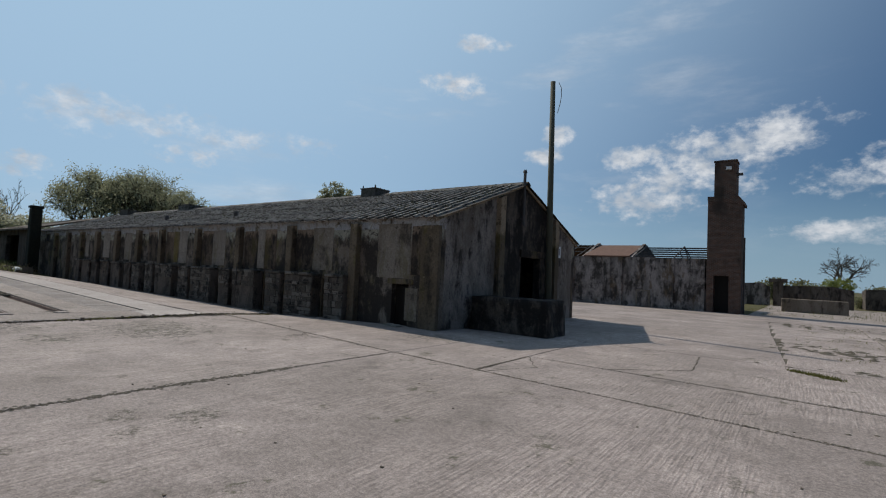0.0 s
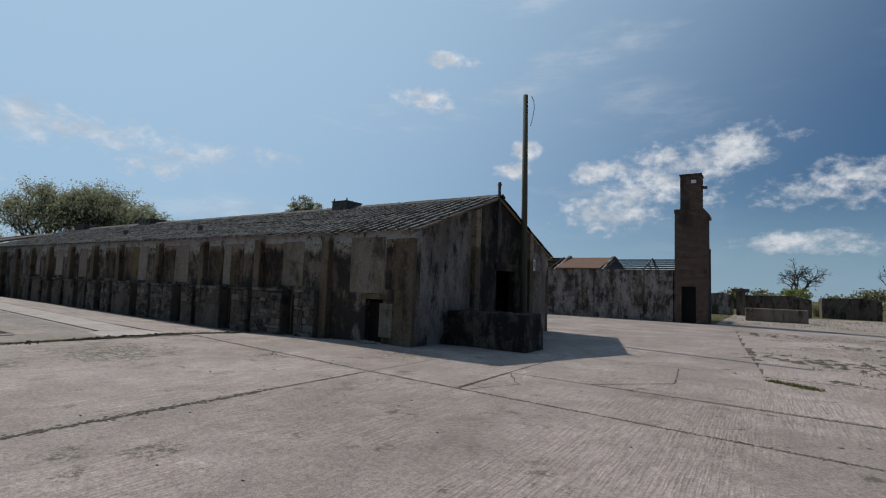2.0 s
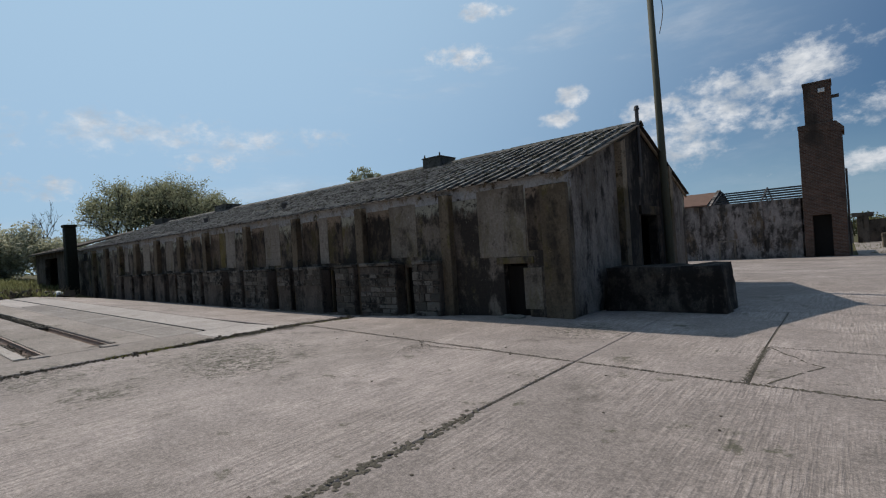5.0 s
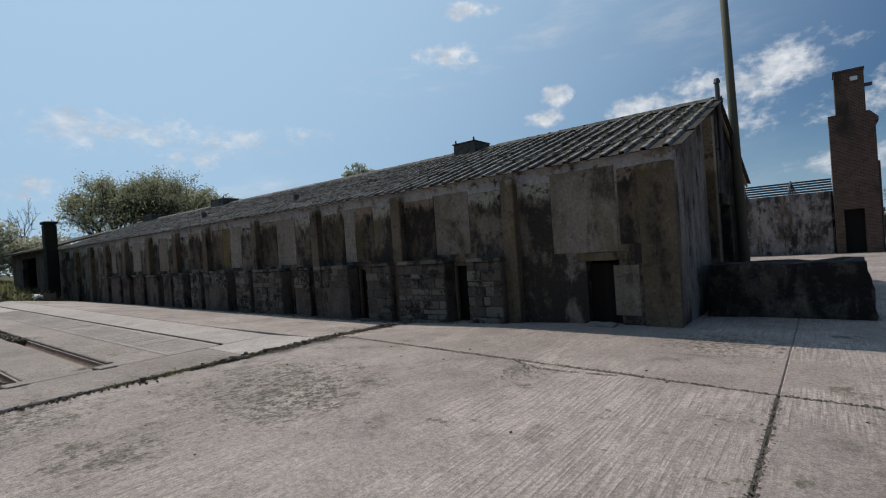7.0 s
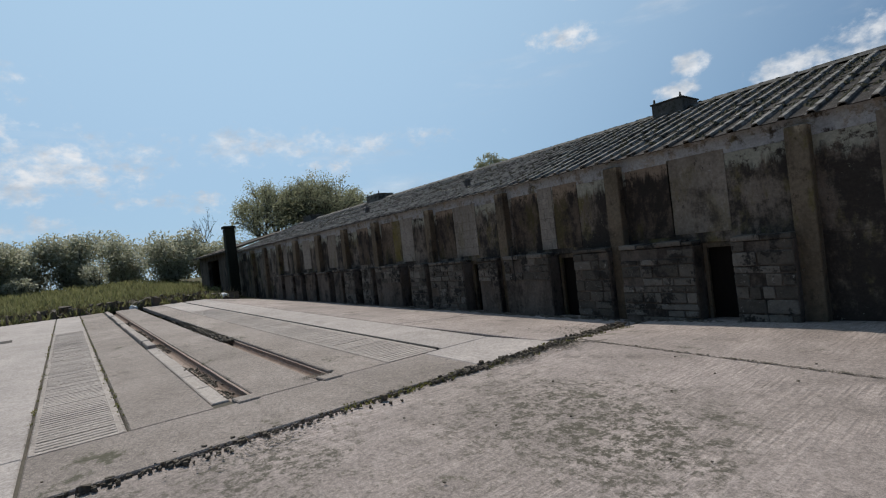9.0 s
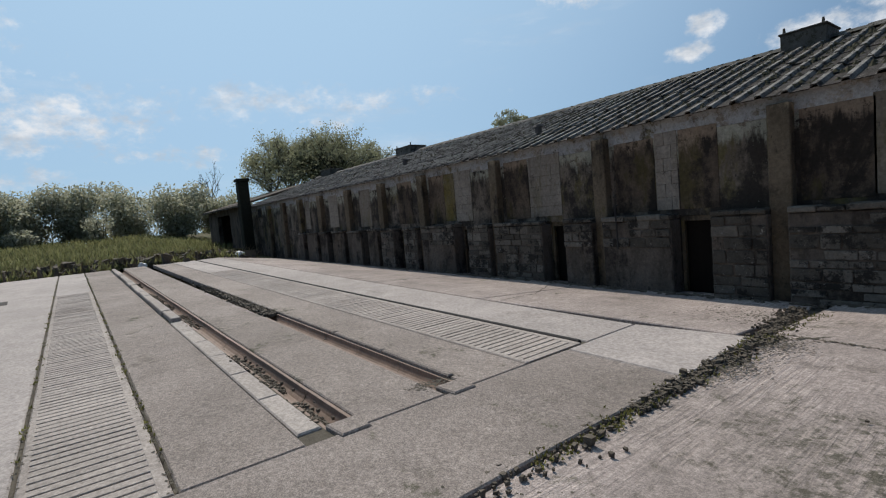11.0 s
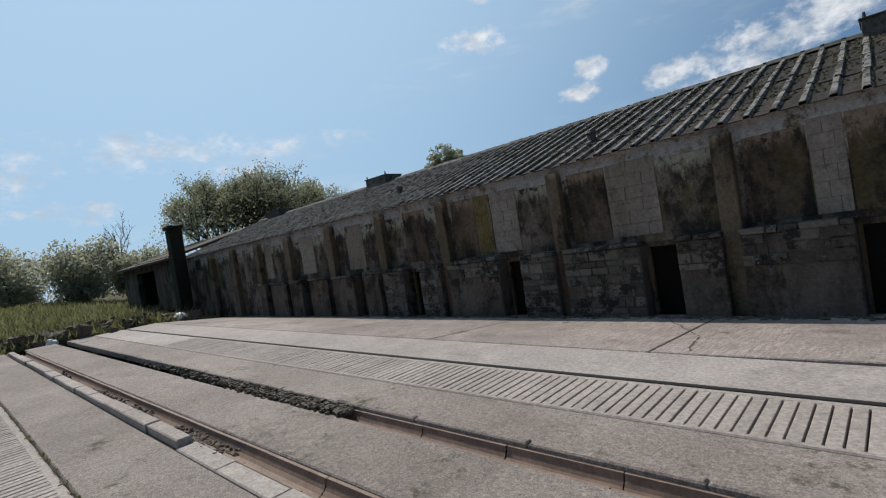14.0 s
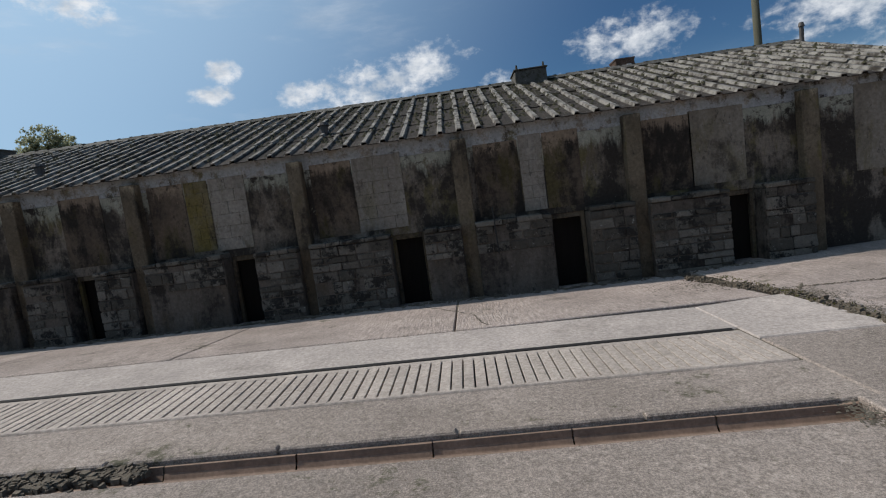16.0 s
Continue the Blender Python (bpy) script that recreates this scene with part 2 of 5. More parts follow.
def render_wall(name, pale, mid, dark, darkness=0.5, rust=(0.10, 0.062, 0.026), shift=0.0, wash=None, rusty=0.75):
    """Weathered cement render: soft vertical runs, black algae, flaked spots, and lime washed down from a height wash."""
    m = Nodes(name, 0.93, spec=0.2)
    pale, mid, dark = (tuple(v * k for v, k in zip(c, (1.04, 0.96, 0.92))) for c in (pale, mid, dark))
    runs = m.noise(2.1, 8, stretch=(1, 1, 0.28), rough=0.66, shift=(shift, 0, 0), distort=0.5)
    blot = m.noise(1.5, 9, rough=0.78, shift=(shift, 3, 1))
    fine = m.noise(18, 6, rough=0.75)
    col = m.mix(m.ramp(m.noise(1.1, 7, stretch=(1, 1, 0.45), rough=0.74, shift=(shift, 1, 0)), 0.42, 0.58), pale, mid)
    col = m.mix(m.op("MULTIPLY", m.ramp(m.noise(0.9, 7, stretch=(1.3, 1, 0.5), rough=0.74, shift=(5, shift, 2)), 0.52, 0.62), rusty), col, rust)
    growth = m.op("ADD", m.op("MULTIPLY", runs, 0.5), m.op("MULTIPLY", blot, 0.5))
    col = m.mix(m.ramp(growth, 0.585 - 0.20 * darkness, 0.69 - 0.20 * darkness), col, dark)
    light = tuple(min(2.4 * v, 0.40) for v in pale)
    if wash is not None:
        drip = m.op("ADD", m.axis(2), m.op("MULTIPLY", m.op("SUBTRACT", m.noise(3.0, 9, stretch=(1, 1, 0.2), rough=0.76, shift=(shift, 8, 0)), 0.5), 1.35))
        drip = m.op("MULTIPLY", m.ramp(drip, wash - 0.09, wash + 0.12), m.ramp(m.noise(4, 9, rough=0.82, shift=(2, shift, 9)), 0.42, 0.50))
        col = m.mix(m.op("MULTIPLY", drip, 0.7), col, light)
    flakes = m.ramp(m.noise(6, 9, rough=0.85, shift=(1, shift, 4)), 0.63, 0.66)
    col = m.mix(m.op("MULTIPLY", flakes, 0.75), col, light)
    pits = m.ramp(m.noise(8, 8, stretch=(1, 1, 0.5), rough=0.85, shift=(6, shift, 2)), 0.59, 0.63)
    col = m.mix(m.op("MULTIPLY", pits, 0.7), col, tuple(0.6 * v for v in dark))
    col = m.value(col, fine, 0.5)
    return m.done(col, m.op("ADD", fine, m.op("MULTIPLY", flakes, -0.6)), 0.012, 1.0)


OLIVE = (0.105, 0.085, 0.028)
M_WALL = render_wall("weathered_render", (0.19, 0.165, 0.135), (0.12, 0.10, 0.078), (0.037, 0.032, 0.027), 0.72, rust=OLIVE, wash=2.42)
M_GABLE = render_wall("gable_render", (0.27, 0.25, 0.225), (0.16, 0.145, 0.125), (0.042, 0.037, 0.032), 0.5, shift=3.0, rusty=0.3)
M_GABLE_DARK = render_wall("black_streaked_render", (0.12, 0.105, 0.088), (0.065, 0.056, 0.046), (0.02, 0.018, 0.016), 0.8, shift=4.0, rusty=0.2)
M_PILASTER = render_wall("pilaster_render", (0.145, 0.12, 0.085), (0.105, 0.085, 0.058), (0.038, 0.032, 0.025), 0.45, rust=OLIVE, shift=7.0, wash=2.75)
M_BAND = render_wall("ring_beam_render", (0.30, 0.28, 0.245), (0.20, 0.18, 0.15), (0.040, 0.034, 0.028), 0.42, rust=OLIVE, shift=11.0, wash=2.50)
M_PATCH = render_wall("pale_infill", (0.22, 0.198, 0.165), (0.165, 0.145, 0.115), (0.062, 0.054, 0.044), 0.38, rust=OLIVE, shift=2.0, rusty=0.45)
M_PATCH_BLOCK = render_wall("pale_block_infill", (0.27, 0.25, 0.215), (0.215, 0.195, 0.165), (0.075, 0.065, 0.052), 0.26, rust=OLIVE, shift=5.0, rusty=0.4)
M_PATCH_YELLOW = render_wall("lichen_infill", (0.175, 0.148, 0.085), (0.14, 0.115, 0.06), (0.045, 0.037, 0.024), 0.42, rust=(0.14, 0.105, 0.026), shift=9.0)
M_PATCH_DARK = render_wall("dark_infill", (0.125, 0.098, 0.072), (0.078, 0.061, 0.046), (0.026, 0.022, 0.018), 0.66, rust=(0.06, 0.048, 0.014), shift=13.0, wash=2.55)
M_STUB = render_wall("pier_mortar", (0.125, 0.11, 0.093), (0.085, 0.074, 0.062), (0.03, 0.026, 0.022), 0.5, shift=15.0, rusty=0.3)


def block_material(name, pale, dark):
    m = Nodes(name, 0.92, spec=0.2)
    col = m.mix(m.ramp(m.random(), 0.2, 1.0), dark, pale)
    col = m.value(col, m.noise(5, 7, rough=0.75, shift=(1, 0, 4)), 0.45)
    col = m.mix(m.ramp(m.noise(2.6, 8, rough=0.78), 0.50, 0.57), col, (0.030, 0.026, 0.022))
    fine = m.noise(30, 6, rough=0.8)
    col = m.mix(m.op("MULTIPLY", m.ramp(m.noise(13, 8, rough=0.82, shift=(3, 0, 0)), 0.60, 0.64), 0.8), col, (0.33, 0.305, 0.27))
    return m.done(m.value(col, fine, 0.4), m.op("ADD", fine, m.noise(9, 4)), 0.018, 1.0)


M_BLOCK = block_material("rough_block", (0.175, 0.152, 0.125), (0.082, 0.07, 0.056))


def roof_material(name, sheet, moss, ribs=False):
    m = Nodes(name, 0.9, spec=0.25)
    col = m.mix(m.ramp(m.noise(1.2, 6, rough=0.7), 0.35, 0.65), sheet, tuple(v * 0.55 for v in sheet))
    col = m.value(col, m.random(), 0.22)
    spots = m.ramp(m.noise(7, 8, rough=0.78, shift=(1, 1, 1)), 0.50, 0.56)
    col = m.mix(spots, col, moss)
    # rib crests coloured paler than the pans, broken up by noise
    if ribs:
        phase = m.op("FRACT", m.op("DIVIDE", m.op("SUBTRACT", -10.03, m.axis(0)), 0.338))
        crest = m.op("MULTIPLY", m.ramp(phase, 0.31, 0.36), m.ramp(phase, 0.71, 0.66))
        crest_pale = m.op("MULTIPLY", crest, m.ramp(m.noise(4, 5, rough=0.7, shift=(2, 2, 2)), 0.35, 0.6))
        col = m.mix(m.op("MULTIPLY", crest_pale, 0.85), col, (0.30, 0.28, 0.25))
    pale = m.ramp(m.noise(14, 6, rough=0.8, shift=(5, 2, 0)), 0.62, 0.66)
    col = m.mix(m.op("MULTIPLY", pale, 0.7), col, (0.38, 0.37, 0.34))
    return m.done(col, m.noise(24, 6, rough=0.8), 0.012, 1.0)


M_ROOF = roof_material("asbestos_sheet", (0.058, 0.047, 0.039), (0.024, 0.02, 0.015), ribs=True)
M_RIDGE = roof_material("ridge_cap", (0.15, 0.14, 0.125), (0.06, 0.055, 0.04))


def plain(name, colour, rough=0.7, metallic=0.0, spread=0.25, scale=6.0, stretch=(1, 1, 1), spec=0.3, bump=0.004):
    m = Nodes(name, rough, metallic, spec)
    col = m.value(colour, m.noise(scale, 6, stretch=stretch, rough=0.7), spread)
    col = m.value(col, m.noise(scale * 9, 4), spread * 0.6)
    return m.done(col, m.noise(scale * 6, 5, rough=0.7), bump, 0.8)


M_MOSS = plain("roof_moss", (0.05, 0.046, 0.026), 1.0, spread=0.5, scale=8)
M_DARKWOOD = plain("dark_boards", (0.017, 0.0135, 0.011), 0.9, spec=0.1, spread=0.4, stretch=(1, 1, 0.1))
M_POLE = plain("weathered_pole", (0.10, 0.095, 0.065), 0.9, spread=0.35, stretch=(1, 1, 0.05))
M_STEEL = plain("dull_steel", (0.10, 0.09, 0.085), 0.65, 0.5)
M_RUST = plain("rusty_steel", (0.10, 0.055, 0.035), 0.85, 0.2, 0.4)
M_KERB_DARK = plain("dark_rubber_edge", (0.035, 0.032, 0.03), 0.8, spread=0.3)
M_TYRE = plain("black_rubber", (0.022, 0.022, 0.023), 0.75, spread=0.3, scale=10)
M_CLAY = plain("salt_glazed_clay", (0.225, 0.155, 0.115), 0.72, spread=0.45, scale=5, spec=0.3)
M_DEBRIS = plain("earth_and_rubbish", (0.125, 0.103, 0.078), 0.95, spread=0.5, scale=4, bump=0.02)
M_RUBBLE = plain("rubble", (0.22, 0.20, 0.17), 0.95, spread=0.4, scale=7)
M_IVY = plain("ivy_black", (0.022, 0.022, 0.014), 0.95, spread=0.5, scale=8, bump=0.03)
M_JOINT = plain("joint_dirt", (0.105, 0.09, 0.068), 1.0, spread=0.4, scale=5, bump=0.01)
M_WHITE = plain("white_sheet", (0.72, 0.72, 0.70), 0.7, spread=0.1)
M_SIGN = plain("white_sign", (0.68, 0.69, 0.68), 0.55, spread=0.12)
M_INK = plain("sign_ink", (0.08, 0.08, 0.10), 0.7)
M_BARK = plain("bark", (0.075, 0.065, 0.052), 0.95, spread=0.4, scale=5, stretch=(1, 1, 0.2))
M_CREAM = render_wall("cream_render", (0.46, 0.43, 0.33), (0.36, 0.33, 0.25), (0.12, 0.105, 0.08), 0.1, shift=21.0)
M_BACKWALL = render_wall("grey_back_render", (0.30, 0.28, 0.265), (0.17, 0.16, 0.15), (0.05, 0.046, 0.042), 0.6, shift=17.0)
M_REDROOF = plain("red_brown_tiles", (0.15, 0.085, 0.06), 0.9, spread=0.35, scale=3)
# near-black colour that stands in for the shade inside openings
M_VOID = plain("interior_shade", (0.02, 0.018, 0.016), 0.95)


def brick_material():
    m = Nodes("stack_brick", 0.9, spec=0.2)
    t = m.n.new("ShaderNodeTexBrick")
    for key, val in (("Scale", 1.0), ("Brick Width", 0.225), ("Row Height", 0.075), ("Mortar Size", 0.01)):
        t.inputs[key].default_value = val
    mp = m.n.new("ShaderNodeCombineXYZ")
    m.l.new(m.op("ADD", m.axis(0), m.axis(1)), mp.inputs[0])
    m.l.new(m.axis(2), mp.inputs[1])
    m.l.new(mp.outputs[0], t.inputs["Vector"])
    t.inputs["Color1"].default_value, t.inputs["Color2"].default_value = (0.115, 0.058, 0.038, 1), (0.07, 0.037, 0.027, 1)
    t.inputs["Mortar"].default_value = (0.15, 0.13, 0.11, 1)
    col = m.mix(m.ramp(m.noise(0.5, 6, stretch=(1, 1, 0.4)), 0.48, 0.65), t.outputs["Color"], (0.045, 0.035, 0.028))
    return m.done(m.value(col, m.noise(3, 5), 0.35), m.noise(20, 4), 0.01)


M_BRICK = brick_material()


def leaf_material(name, a, b):
    m = Nodes(name, 0.7, spec=0.2)
    col = m.value(m.mix(m.island(), a, b), m.noise(0.6, 3), 0.3)
    through_leaf, both_ways = m.n.new("ShaderNodeBsdfTranslucent"), m.n.new("ShaderNodeMixShader")
    m.l.new(col, through_leaf.inputs["Color"])
    both_ways.inputs["Fac"].default_value = 0.55
    m.l.new(m.bsdf.outputs[0], both_ways.inputs[1])
    m.l.new(through_leaf.outputs[0], both_ways.inputs[2])
    m.l.new(both_ways.outputs[0], m.n["Material Output"].inputs["Surface"])
    return m.done(col)


M_LEAF = leaf_material("spring_leaves", (0.21, 0.22, 0.13), (0.34, 0.34, 0.22))
M_BLOSSOM = leaf_material("grey_sallow_leaves", (0.24, 0.25, 0.155), (0.50, 0.49, 0.39))
M_HEDGE = leaf_material("hedge_leaves", (0.115, 0.11, 0.06), (0.21, 0.21, 0.095))
M_GORSE = leaf_material("bright_hedge_leaves", (0.12, 0.15, 0.04), (0.22, 0.24, 0.07))
M_WEED = leaf_material("yard_weeds", (0.09, 0.095, 0.03), (0.20, 0.19, 0.07))
M_GRASS = leaf_material("spring_grass", (0.13, 0.14, 0.055), (0.235, 0.23, 0.115))
M_DRY = leaf_material("dry_stems", (0.16, 0.13, 0.08), (0.30, 0.25, 0.17))


def ground_material():
    m = Nodes("rough_ground", 1.0, spec=0.1)
    col = m.mix(m.ramp(m.noise(0.15, 6), 0.35, 0.65), (0.085, 0.083, 0.034), (0.115, 0.098, 0.055))
    col = m.mix(m.ramp(m.noise(0.8, 6, rough=0.7), 0.5, 0.7), col, (0.085, 0.07, 0.045))
    return m.done(m.value(col, m.noise(6, 6), 0.4), m.noise(5, 6, rough=0.8), 0.06, 1.0)


M_GROUND = ground_material()


# ---- building helpers ----
R = random.Random(7)


def mesh_of(name, bm):
    me = bpy.data.meshes.new(name)
    bm.normal_update()
    bm.to_mesh(me)
    bm.free()
    return me


def part(name, bm, material, parent=None, label="", smooth=False):
    ob = new(name, mesh_of(name, bm))
    ob.data.materials.append(material)
    if smooth:
        for p in ob.data.polygons:
            p.use_smooth = True
    ob.parent = parent
    if label:
        ob["label"] = label
    return ob


def piece(name, data, parent, m):
    """One more object on a shared mesh."""
    ob = new(name, data)
    ob.parent = parent
    ob.matrix_basis = m
    return ob


def shared(name, bm, material):
    me = mesh_of(name, bm)
    me.materials.append(material)
    return me


def empty(name, label, category, at=(0, 0, 0), group="", kind=""):
    ob = new(name)
    ob.location = at
    ob.empty_display_size = 0.2
    return tagged(ob, label, category, group, kind)


def box(bm, x0, x1, y0, y1, z0, z1, bevel=0.0, jitter=0.0):
    vs = bmesh.ops.create_cube(bm, size=1.0)["verts"]
    for v in vs:
        v.co = Vector((x0 + (v.co.x + 0.5) * (x1 - x0), y0 + (v.co.y + 0.5) * (y1 - y0), z0 + (v.co.z + 0.5) * (z1 - z0)))
        if jitter:
            v.co += Vector((R.uniform(-1, 1), R.uniform(-1, 1), R.uniform(-1, 1))) * jitter
    if bevel:
        es = list({e for v in vs for e in v.link_edges})
        bmesh.ops.bevel(bm, geom=es, offset=bevel, segments=1, affect="EDGES")
    return bm


def cuboid(*a, **k):
    return box(bmesh.new(), *a, **k)


def prism(outline, y0, y1):
    """A prism from an outline of (x, z), between two y."""
    bm = bmesh.new()
    a = [bm.verts.new((x, y0, z)) for x, z in outline]
    b = [bm.verts.new((x, y1, z)) for x, z in outline]
    bm.faces.new(a)
    bm.faces.new(b[::-1])
    for k in range(len(a)):
        j = (k + 1) % len(a)
        bm.faces.new((a[k], b[k], b[j], a[j]))
    bmesh.ops.recalc_face_normals(bm, faces=bm.faces)
    return bm


def prism_x(outline, x0, x1):
    """A prism from an outline of (y, z), between two x."""
    bm = bmesh.new()
    a = [bm.verts.new((x0, y, z)) for y, z in outline]
    b = [bm.verts.new((x1, y, z)) for y, z in outline]
    bm.faces.new(a)
    bm.faces.new(b[::-1])
    for k in range(len(a)):
        j = (k + 1) % len(a)
        bm.faces.new((a[k], b[k], b[j], a[j]))
    bmesh.ops.recalc_face_normals(bm, faces=bm.faces)
    return bm


def rod(bm, a, b, r0, r1=None, sides=8):
    a, b = Vector(a), Vector(b)
    r1 = r0 if r1 is None else r1
    q = (b - a).to_track_quat("Z", "Y").to_matrix()
    ring = []
    for p, r in ((a, r0), (b, r1)):
        ring.append([bm.verts.new(p + q @ Vector((r * math.cos(k * math.tau / sides), r * math.sin(k * math.tau / sides), 0))) for k in range(sides)])
    for k in range(sides):
        j = (k + 1) % sides
        bm.faces.new((ring[0][k], ring[0][j], ring[1][j], ring[1][k]))
    bm.faces.new(ring[0][::-1])
    bm.faces.new(ring[1])
    return bm


LIP = -15.4
EDGE = LIP - 0.003


def gz(x, y):
    """Height of the hard ground."""
    z = 0.0
    fall = min(max(y - 7.15, 0.0), 4.85) / 2.75 if y <= 12 else 0.0
    if y > 12 and x > -30:
        return 0.065 * (14.2 - min(max(x, -8.73), 14.2)) / 22.93 - 0.2 * min((y - 12) / 24, 1.0)
    if x < LIP:
        z = 0.17 + 0.02 * min(LIP - x, 21.6) + 0.055 * min(max(-38.2 - x, 0.0), 24.0)
        z -= fall * (0.19 + 0.009 * min(LIP - x, 26.6))
    elif x < -8.73:
        z = 0.065 + 0.095 * (-8.73 - x) / 6.67
        z -= fall * 0.13 * (-8.73 - x) / 6.67
    elif x < 14.2:
        z = 0.065 * (14.2 - x) / 22.93
    return z


def slab(corners, thick=0.12, up=0.0, rough=0.0):
    """A poured slab on the ground from its corners (x, y), anticlockwise."""
    bm = bmesh.new()
    top = [bm.verts.new((x, y, gz(x, y) + up)) for x, y in corners]
    low = [bm.verts.new((x, y, gz(x, y) + up - thick)) for x, y in corners]
    bm.faces.new(top)
    bm.faces.new(low[::-1])
    for k in range(len(top)):
        j = (k + 1) % len(top)
        bm.faces.new((low[k], low[j], top[j], top[k]))
    es = [e for e in bm.edges if all(v in top for v in e.verts)]
    bmesh.ops.bevel(bm, geom=es, offset=0.012, segments=1, affect="EDGES")
    bmesh.ops.recalc_face_normals(bm, faces=bm.faces)
    return bm


def strip_slab(x0, x1, y0, y1, **k):
    return slab([(x0, y0), (x1, y0), (x1, y1), (x0, y1)], **k)


# ---- ground, yard and slabs ----
bm = bmesh.new()
xs = [-3000, -600, -200, -90, -62.2, -44, -38.5, -37.9, -37, -26, LIP - 0.3, LIP - 0.28, -12, -8.73, 0, 14.0, 14.6, 40, 120, 600, 3000]
ys = [-3000, -600, -150, -60, -24.6, -24.0, -10, 0, 10, 12, 20, 29.5, 30.3, 36, 60, 120, 300, 900, 3000]
grid = {}
for i, x in enumerate(xs):
    for j, y in enumerate(ys):
        under = -38.4 < x < 14.3 and -24.3 < y < 29.9
        grid[i, j] = bm.verts.new((x, y, gz(x, y) - (0.34 if under else 0.03)))
for i in range(len(xs) - 1):
    for j in range(len(ys) - 1):
        bm.faces.new((grid[i, j], grid[i + 1, j], grid[i + 1, j + 1], grid[i, j + 1]))
ground = tagged(part("ground", bm, M_GROUND), "rough grassy earth reaching to the horizon", "ground", kind="structure")

yard = empty("pavement", "pale brushed concrete yard in large jointed slabs", "pavement", kind="structure")


def j1(x):
    return 7.1 - 0.08 * (x + 8.7)


G = 0.009
CONCRETE = [
    ([(LIP + 0.006, -24), (-8.73 - G, -24), (-8.73 - G, j1(-8.73) - G), (LIP + 0.006, j1(LIP) - G)], M_YARD),
    ([(-8.73 + G, -24), (14.2, -24), (14.2, j1(14.2) - G), (-8.73 + G, j1(-8.73) - G)], M_YARD),
    ([(LIP + 0.006, j1(LIP) + G), (-8.73 - 0.002, j1(-8.73) + G), (-8.73 - 0.002, 12.0), (LIP + 0.006, 12.0)], M_YARD),
    ([(-8.73 + 0.002, j1(-8.73) + G), (-6.85 - G, j1(-6.85) + G), (-6.9 - G, 8.8), (-6.9 - G, 12.0), (-8.73 + 0.002, 12.0)], M_YARD),
    ([(-6.85 + G, j1(-6.85) + G), (-1.55, j1(-1.55) + G), (-1.3, 8.5), (-6.9 + G, 8.8)], M_YARD),
    ([(-1.5, j1(-1.5) + G), (14.2, j1(14.2) + G), (14.2, 8.0), (-1.25, 8.5)], M_BROKEN),
    ([(-6.9 + G, 8.8 + 2 * G), (14.2, 8.0 + 2 * G), (14.2, 12.0), (-6.9 + G, 12.0)], M_YARD),
    ([(-8.73, 12.02), (-3.0, 12.02), (-3.6, 20.0), (-8.73, 20.0)], M_YARD),
    ([(-10.3, 12.02), (-8.73, 12.02), (-8.73, 20.0), (-10.3, 20.0)], M_YARD),
    ([(-16.5, 20.03), (-3.63, 20.03), (-4.2, 29.8), (-16.5, 29.8)], M_YARD),
    ([(-20.5, 29.83), (0.5, 29.83), (0.5, 36.6), (-20.5, 36.6)], M_YARD),
    ([(0.52, 29.83), (14.2, 29.83), (14.2, 36.6), (0.52, 36.6)], M_BROKEN),
    ([(-5.6, 36.63), (14.2, 36.63), (14.2, 62.0), (-5.6, 62.0)], M_BROKEN),
]
for corners in ([(LIP + 0.01, -24), (-8.73, -24), (-8.73, 12), (LIP + 0.01, 12)], [(-8.73, -24), (14.2, -24), (14.2, 12), (-8.73, 12)], [(-8.73, 12), (14.2, 12), (14.2, 29.8), (-8.73, 29.8)]):
    part("joint_fill", slab(corners, thick=0.05, up=-0.009), M_JOINT, yard, "dirt and moss in the joints")
for corners, mat in CONCRETE:
    part("slab", slab(corners), mat, yard)
gx = -3.0
while gx < 14:
    wx = R.uniform(1.6, 3.4)
    gy = 12.03
    while gy < 29.6:
        wy = min(R.uniform(1.2, 3.0), 29.8 - gy)
        q = -0.075 * (gy - 12) - R.uniform(0, 0.05) if gx < -2.9 else 0.0
        j = [R.uniform(0.003, 0.022) for k in range(4)]
        part("broken_slab", slab([(gx + q + j[0], gy + j[1]), (gx + wx - j[2], gy + j[3]), (gx + wx - j[1], gy + wy - j[0]), (gx + q + j[3], gy + wy - j[2])], up=R.uniform(-0.003, 0.014)), M_YARD if gx < -1.0 else R.choice((M_BROKEN, M_BROKEN, M_YARD)), yard, "cracked mossy piece of the yard slab")
        gy += wy
    gx += wx
part("drain_cover", slab([(-3.55 + 0.42 * math.cos(a * math.tau / 24), 7.55 + 0.42 * math.sin(a * math.tau / 24)) for a in range(24)], 0.02, 0.003), M_YARD, yard, "round flush concrete cover")

# the raised slab with its strips, running beside the long wall
END = -36.6
apron = empty("floor", "raised concrete slab in long strips beside the shed", "floor", kind="structure")
for y0, y1 in ((-8.0, 1.46), (2.23, 3.25), (6.1, 10.2)):
    part("joint_fill", strip_slab(END, LIP - 0.01, y0, y1, thick=0.05, up=-0.018), M_JOINT, apron, "dirt and moss in the joints")
part("joint_fill", strip_slab(-16.70, LIP - 0.01, 1.0, 7.0, thick=0.05, up=-0.019), M_JOINT, apron)
STRIPS = [(-8.0, -0.42, M_SLAB), (-0.40, 1.44, M_SLAB), (2.24, 3.036, M_STRIP), (3.48, 4.24, M_STRIP), (4.50, 5.22, M_STRIP), (6.15, 7.06, M_SLAB)]
for y0, y1, mat in STRIPS:
    part("slab", strip_slab(END, -16.608, y0 + 0.008, y1 - 0.008), mat, apron)
